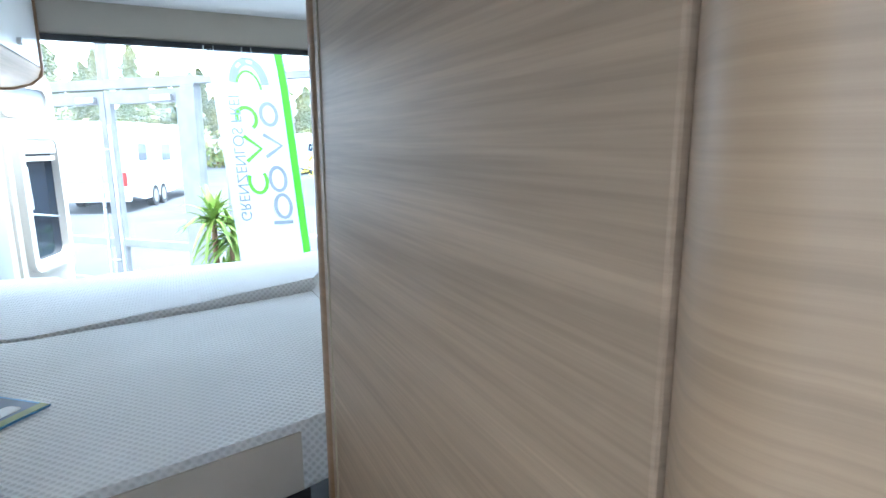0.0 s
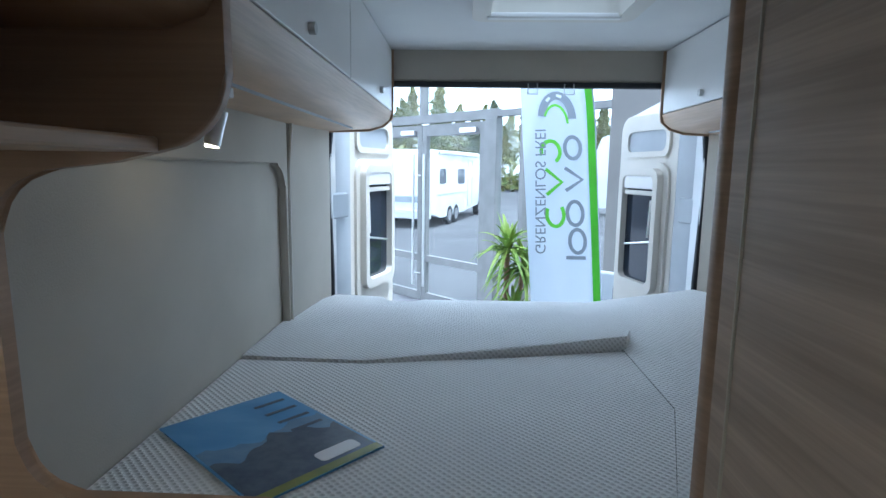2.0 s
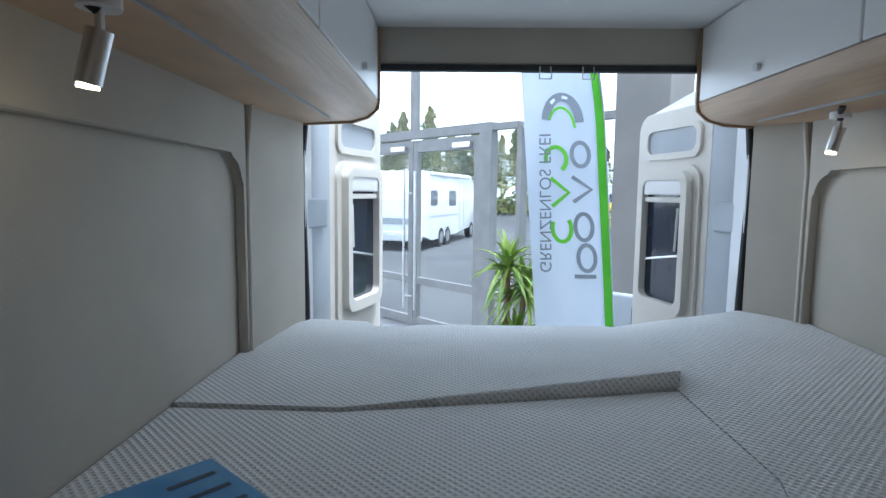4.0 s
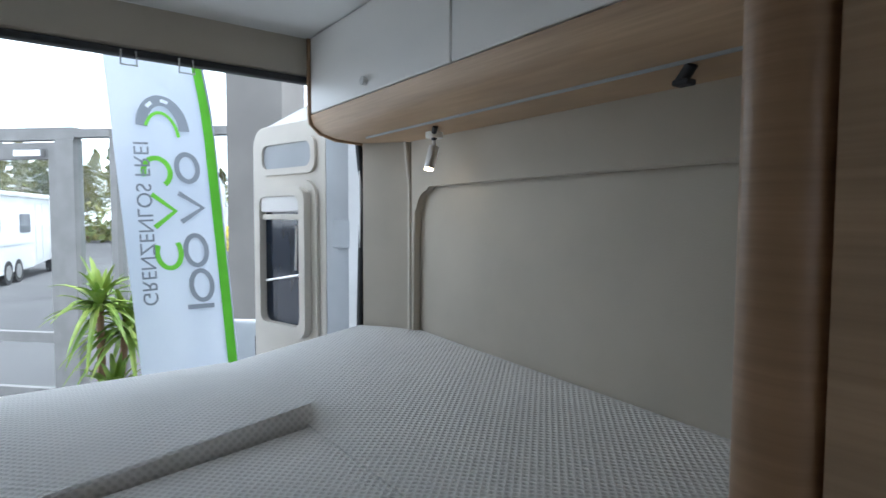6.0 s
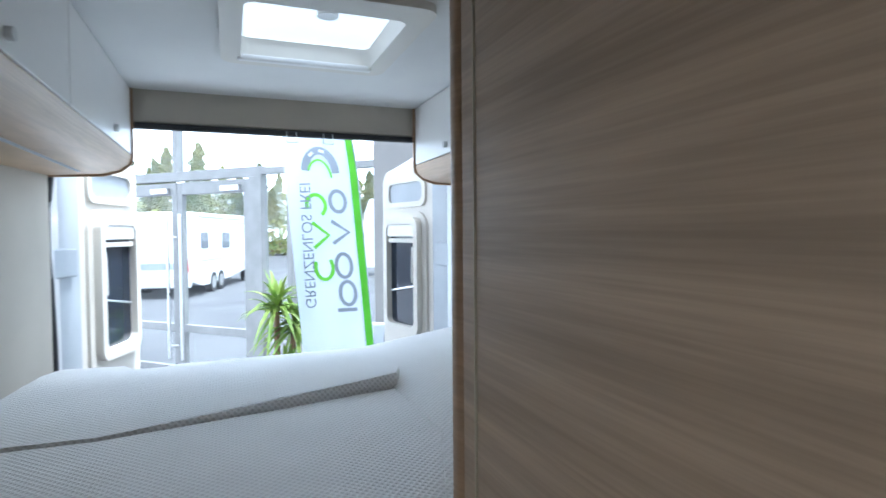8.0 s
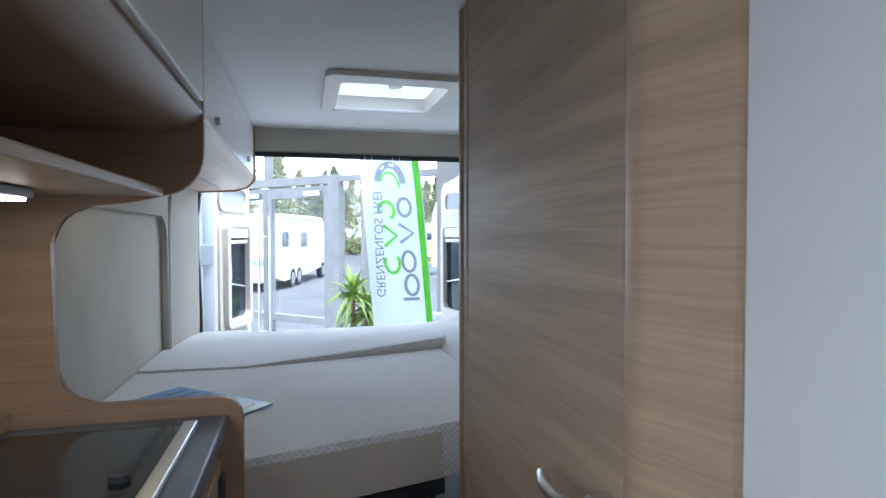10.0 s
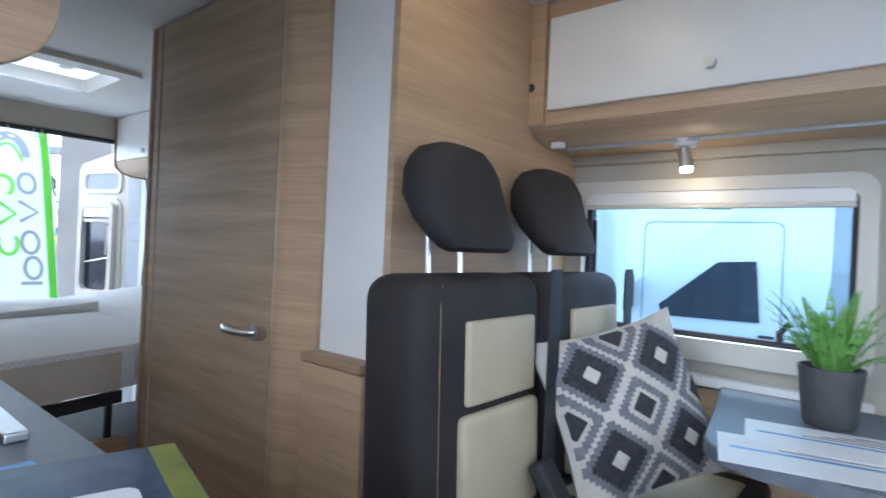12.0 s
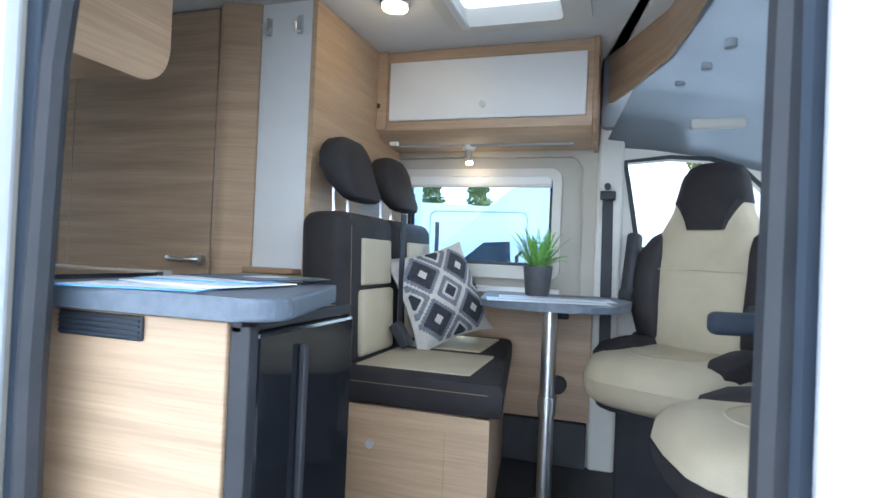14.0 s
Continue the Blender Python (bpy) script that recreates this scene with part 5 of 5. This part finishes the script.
def oval(cx, cy, rx, ry, a0=0, a1=360, n=20):
    return [(cx + rx * math.cos(radians(a0 + (a1 - a0) * i / n)), cy + ry * math.sin(radians(a0 + (a1 - a0) * i / n))) for i in range(n + 1)]


# grey printed word, drawn as plain strokes
bars("print_stroke", [[(0.27, 0.68), (0.41, 0.68)], oval(0.355, 0.80, 0.055, 0.085), oval(0.345, 1.00, 0.055, 0.085), [(0.285, 1.16), (0.405, 1.24), (0.285, 1.32)], oval(0.345, 1.46, 0.055, 0.075)], 0.026, M_GREY)
bars("print_stroke", [oval(0.205, 0.99, 0.06, 0.085, 150, 400), [(0.15, 1.13), (0.26, 1.22), (0.15, 1.31)], oval(0.19, 1.43, 0.065, 0.075, -60, 200)], 0.026, M_GREEN)
bars("road_mark", [oval(0.235, 1.60, 0.085, 0.15, 10, 150)], 0.016, M_GREEN)
bars("road_mark", [oval(0.245, 1.66, 0.105, 0.155, 0, 175)], 0.055, M_GREY)
bars("road_dash", [oval(0.245, 1.66, 0.105, 0.155, 70, 90, 3), oval(0.245, 1.66, 0.105, 0.155, 115, 132, 3)], 0.018, M_FLAG)
fc = bpy.data.curves.new("slogan", "FONT")
fc.body, fc.size, fc.extrude = "GRENZENLOS FREI", 0.105, 0.0008
fc.materials.append(M_GREY)
slog = new("slogan", fc)
slog.parent = flag
slog.matrix_basis = Matrix.Translation(-ORIGIN[flag]) @ SH @ Matrix(((0, 1, 0, 0.05), (0, 0, 1, -0.008), (1, 0, 0, 0.70), (0, 0, 0, 1)))
tagged(slog, "grey printed slogan")


def yucca(x, y, z):
    p = thing("yucca_plant", "tall green yucca plant with hanging leaves in a pot", "plant", (x, y, z))
    bm = loft([[(x + r * math.cos(a), y + r * math.sin(a), z + h) for a in np.linspace(0, 2 * math.pi, 20, endpoint=False)] for r, h in ((0.14, 0), (0.19, 0.32), (0.20, 0.36), (0.17, 0.36), (0.16, 0.30))])
    part("pot", bm, M_POT, p, "", True)
    part("soil", tube([(x, y, z + 0.30), (x, y, z + 0.315)], 0.155, 16), M_SOIL, p)
    rnd = random.Random(3)
    for hx, hy, hz in ((0, 0, 1.38), (0.14, 0.05, 1.22), (0.06, -0.08, 0.85)):
        part("stem", tube([(x + hx * 0.3, y + hy * 0.3, z + 0.3), (x + hx, y + hy, z + hz)], 0.025, 8, None, 0.02), M_TRUNK, p, smooth=True)
        for k in range(58):
            a, ln, e = rnd.uniform(0, 6.283), rnd.uniform(0.26, 0.42), rnd.uniform(-0.25, 1.45)
            bm = bmesh.new()
            c = Vector((x + hx, y + hy, z + hz - rnd.uniform(0, 0.12)))
            prev = None
            for i in range(7):
                t = i / 6
                droop = 0.30 * t * t * (1.2 - 0.5 * e)
                q = c + Vector((math.cos(a) * math.cos(e) * ln * t, math.sin(a) * math.cos(e) * ln * t, math.sin(e) * ln * t - droop * ln * 2))
                w = 0.025 * (1 - t) ** 0.6 * (0.5 + min(1, t * 4) * 0.5) + 0.0008
                sd = Vector((-math.sin(a), math.cos(a), 0)) * w
                cur = [bm.verts.new(v) for v in (q - sd, q - Vector((0, 0, w * 0.45)), q + sd)]
                if prev:
                    for j in (0, 1):
                        bm.faces.new((prev[j], prev[j + 1], cur[j + 1], cur[j]))
                prev = cur
            part("leaf", bm, M_LEAF, p)


yucca(0.10, 3.65, -0.65)


def wheel(parent, x, y, z, r, axis):
    e = (0.11, 0, 0) if axis == "x" else (0, 0.11, 0)
    c = Vector((x, y, z))
    w = part("wheel", tube([c - Vector(e), c + Vector(e)], r, 24), M_TYRE, parent, "", True)
    part("rim", tube([c - Vector(e) * 1.05, c + Vector(e) * 1.05], r * 0.62, 20), M_CHROME, w, "", True)


def motorhome(m, label):
    v = thing("motorhome", label, "motorhome")
    v.matrix_basis = m
    prof = [(0, 0.45), (0.0, 2.4), (0.12, 2.55), (6.2, 2.6), (6.8, 2.3), (7.0, 1.6), (7.6, 1.2), (7.7, 0.5), (4.2, 0.42), (4.1, 0.3), (1.0, 0.3)]
    part("body", prism([(a, b) for a, b in prof], "x", -1.12, 1.12, None, 0.05), M_PAINT, v, "", True)
    part("skirt", box(-1.08, 1.08, -0.06, 0.1, 0.32, 0.62, 0.04), M_PAINT, v)
    for x in (-0.95, 0.95):
        part("tail_light", box(x - 0.08, x + 0.08, -0.05, 0.02, 0.75, 1.15, 0.03), M_RED, v)
    part("number_plate", box(-0.26, 0.26, -0.075, -0.05, 0.5, 0.6), M_PAPER, v)
    part("grey_band", box(-0.85, 0.85, -0.02, 0.0, 0.85, 1.05), M_GREYP, v)
    for y0, y1, z0, z1 in ((0.8, 1.5, 1.45, 1.95), (3.0, 3.9, 1.4, 1.95)):
        part("window", prism(rrect(y0, y1, z0, z1, 0.06), "x", 1.11, 1.135), M_DARKG, v)
    part("door", ring(rrect(4.4, 5.1, 0.5, 2.3, 0.05), rrect(4.44, 5.06, 0.54, 2.26, 0.05), "x", 1.11, 1.13), M_GREYP, v)
    part("stripe", box(1.12, 1.126, 0.6, 4.2, 1.05, 1.1), M_GREYP, v)
    part("awning", box(1.10, 1.2, 0.6, 5.8, 2.42, 2.54, 0.03), M_PAINT, v)
    for y in (2.0, 2.8, 6.4):
        wheel(v, 1.02, y, 0.33, 0.33, "x")
        wheel(v, -1.02, y, 0.33, 0.33, "x")
    return v


YAW = math.degrees(math.atan2(-0.265, 0.964))
motorhome(Matrix.Translation((-2.35, 17.4, -0.65)) @ Matrix.Rotation(radians(YAW), 4, "Z"), "large white twin-axle motorhome parked in the yard")
motorhome(Matrix.Translation((6.5, 36, -0.65)) @ Matrix.Rotation(radians(-70), 4, "Z"), "white motorhome far off before the trees")
motorhome(Matrix.Translation((-6, 40, -0.65)) @ Matrix.Rotation(radians(-80), 4, "Z"), "white motorhome far off before the trees")


def panel_van(m, label):
    v = thing("panel_van", label, "van")
    v.matrix_basis = m
    prof = [(0.0, 0.35), (0.0, 0.95), (0.55, 1.15), (1.55, 2.05), (1.9, 2.42), (2.3, 2.52), (5.6, 2.52), (5.75, 0.35)]
    part("body", prism(prof, "x", -1.0, 1.0, None, 0.07), M_PAINT, v, "", True)
    bm = prism([(1.12, 1.32), (1.62, 1.74), (1.92, 1.76), (1.96, 1.24), (1.16, 1.22)], "x", -1.02, -0.995)
    part("side_window", bm, M_DARKG, v)
    part("side_window", prism(rrect(2.5, 3.6, 1.3, 1.75, 0.06), "x", -1.02, -0.995), M_DARKG, v)
    bm = bmesh.new()
    bm.faces.new([bm.verts.new(p) for p in ((-0.85, 0.62, 1.24), (0.85, 0.62, 1.24), (0.8, 1.55, 2.08), (-0.8, 1.55, 2.08))])
    bmesh.ops.solidify(bm, geom=bm.faces[:], thickness=0.02)
    part("windscreen", bm, M_DARKG, v)
    part("door_seam", ring(rrect(0.95, 2.12, 0.5, 2.1, 0.08), rrect(0.965, 2.105, 0.515, 2.085, 0.07), "x", -1.004, -0.99), M_GREYP, v)
    part("door_handle", box(-1.03, -1.0, 1.95, 2.08, 1.0, 1.14, 0.02), M_BLACK, v)
    part("mirror", box(-1.25, -1.03, 0.78, 0.9, 1.25, 1.6, 0.04), M_BLACK, v)
    part("headlight", box(-0.98, -0.6, -0.02, 0.12, 0.8, 0.98, 0.03), M_CHROME, v)
    part("bumper", box(-0.98, 0.98, -0.1, 0.1, 0.3, 0.6, 0.05), M_GREYP, v)
    wheel(v, -0.95, 0.95, 0.34, 0.34, "x")
    wheel(v, -0.95, 4.6, 0.34, 0.34, "x")
    return v


panel_van(Matrix.Translation((5.6, 0.85, -0.65)) @ Matrix.Rotation(radians(180), 4, "Z") @ Matrix.Scale(-1, 4, (1, 0, 0)), "white panel van parked beside the camper")
panel_van(Matrix.Translation((13, 3.4, -0.65)) @ Matrix.Rotation(radians(120), 4, "Z") @ Matrix.Scale(-1, 4, (1, 0, 0)), "white van parked further off")
post = thing("yard_post", "white painted round yard post", "post", (2.6, -0.62, -0.65))
part("shaft", tube([(2.6, -0.62, -0.65), (2.6, -0.62, 3.2)], 0.09, 16), M_PAINT, post, smooth=True)
pb = thing("blue_post", "slim blue-grey yard post", "post", (2.9, -2.0, -0.65))
part("shaft", box(2.87, 2.93, -1.83, -1.74, -0.65, 3.2, 0.01), M_GREYP, pb)
far = thing("beach_flag", "white beach flag far off in the yard", "flag", (5.2, 22, -0.65))
part("cloth", prism([(5.0, -0.2), (5.8, -0.2), (5.8, 2.3), (5.6, 2.75), (5.2, 2.6), (5.0, 2.0)], "y", 22, 22.02), M_PAINT, far)
shrub = thing("shrub", "small yellow shrub in the yard", "shrub", (6.2, 24, -0.65))
rnd = random.Random(11)


def clump_mesh(n, shape, size, rnd):
    """Many small leaf pieces scattered by shape(random) -> point."""
    vs, fs = [], []
    for _ in range(n):
        c = Vector(shape(rnd))
        d = Vector((rnd.gauss(0, 1), rnd.gauss(0, 1), rnd.gauss(0, 0.6))).normalized()
        e = d.orthogonal().normalized()
        s = size * rnd.uniform(0.6, 1.4)
        k = len(vs)
        vs += [c + d * s, c + e * s * 0.6, c - d * s * 0.8, c - e * s * 0.6]
        fs.append((k, k + 1, k + 2, k + 3))
    return vs, fs


def from_lists(name, vs, fs, mat):
    me = bpy.data.meshes.new(name)
    me.from_pydata([tuple(v) for v in vs], [], fs)
    me.materials.append(mat)
    return me


vs, fs = clump_mesh(500, lambda r: (r.gauss(0, 0.45), r.gauss(0, 0.45), 0.5 + r.uniform(0, 1.0)), 0.13, rnd)
o = new("crown", from_lists("crown", vs, fs, M_YELLOW))
o.parent = shrub

protos = []
for kind in range(4):
    h = (13, 15, 11, 14)[kind]
    tr = thing("pine_tree", "tall green pine tree at the edge of the yard" if kind % 2 == 0 else "yellow-green birch-like tree at the yard edge", "tree", (0, 0, -0.65), "yard trees")
    bm = tube([(0, 0, -0.65), (0.1, 0, h * 0.4), (0.0, 0.1, h * 0.95)], 0.17, 8, None, 0.04)
    for k in range(10):
        z, a = h * (0.42 + 0.05 * k), k * 2.4
        tube([(0, 0, z), (math.cos(a) * 1.3 * (1.2 - k * 0.07), math.sin(a) * 1.3 * (1.2 - k * 0.07), z + 0.25)], 0.045, 5, bm, 0.015)
    part("trunk", bm, M_TRUNK, tr, smooth=True)

    def crown(r, h=h, kind=kind):
        t = r.random() ** 0.85
        z = h * ((0.38 if kind % 2 == 0 else 0.22) + 0.62 * t) if kind % 2 == 0 else h * (0.22 + 0.72 * t)
        lay = 0.8 + 0.2 * math.sin(z * 5.3 + kind * 2)
        w = (2.2 if kind % 2 == 0 else 2.6) * (1 - t) ** 0.6 * lay + 0.15
        a, rr = r.uniform(0, 6.283), w * math.sqrt(r.random())
        return (rr * math.cos(a) + 0.3 * math.sin(z * 2), rr * math.sin(a), z - 0.25 * rr)
    vs, fs = clump_mesh(6500, crown, 0.14, rnd)
    o = new("crown", from_lists("crown", vs, fs, M_PINE))
    o.parent = tr
    o.matrix_basis = Matrix.Translation((0, 0, 0.65))
    protos.append(tr)
spots = []
for i in range(74):
    spots.append((-28 + i * 0.95 + rnd.uniform(-0.5, 0.5), 52 + rnd.uniform(-5, 7)))
for i in range(16):
    spots.append((34 + rnd.uniform(-3, 5), -26 + i * 3.2))
for i, (x, y) in enumerate(spots):
    m = Matrix.Translation((x, y, -0.65)) @ Matrix.Rotation(rnd.uniform(0, 6.28), 4, "Z") @ Matrix.Scale(rnd.uniform(0.64, 0.92), 4)
    if i < 4:
        protos[i].matrix_basis = m
    else:
        copy_thing(protos[rnd.randrange(4)], m)
hedge = thing("hedge", "low green undergrowth below the trees", "undergrowth", (0, 50, -0.65), "", "stuff")
vs, fs = clump_mesh(9000, lambda r: (r.uniform(-30, 45), r.uniform(49, 56), -0.6 + abs(r.gauss(0, 1.6))), 0.3, rnd)
o = new("foliage", from_lists("foliage", vs, fs, M_PINE))
o.parent = hedge
o.matrix_basis = Matrix.Translation((0, -50, 0.65))
chair = thing("garden_chair", "blue-grey chair behind the flag", "chair", (1.35, 4.3, -0.65))
part("backrest", moved(pad(-0.22, 0.22, -0.03, 0.03, -0.22, 0.22, 0.03), Matrix.Translation((1.12, 4.1, 0.20)) @ Matrix.Rotation(radians(-40), 4, "Z")), M_GREYP, chair, smooth=True)
part("seat", pad(0.9, 1.34, 4.1, 4.5, -0.22, -0.16, 0.02), M_GREYP, chair, smooth=True)
for dx, dy in ((0.92, 4.12), (1.32, 4.12), (0.92, 4.48), (1.32, 4.48)):
    part("leg", tube([(dx, dy, -0.65), (dx, dy, -0.2)], 0.014, 8), M_CHROME, chair)
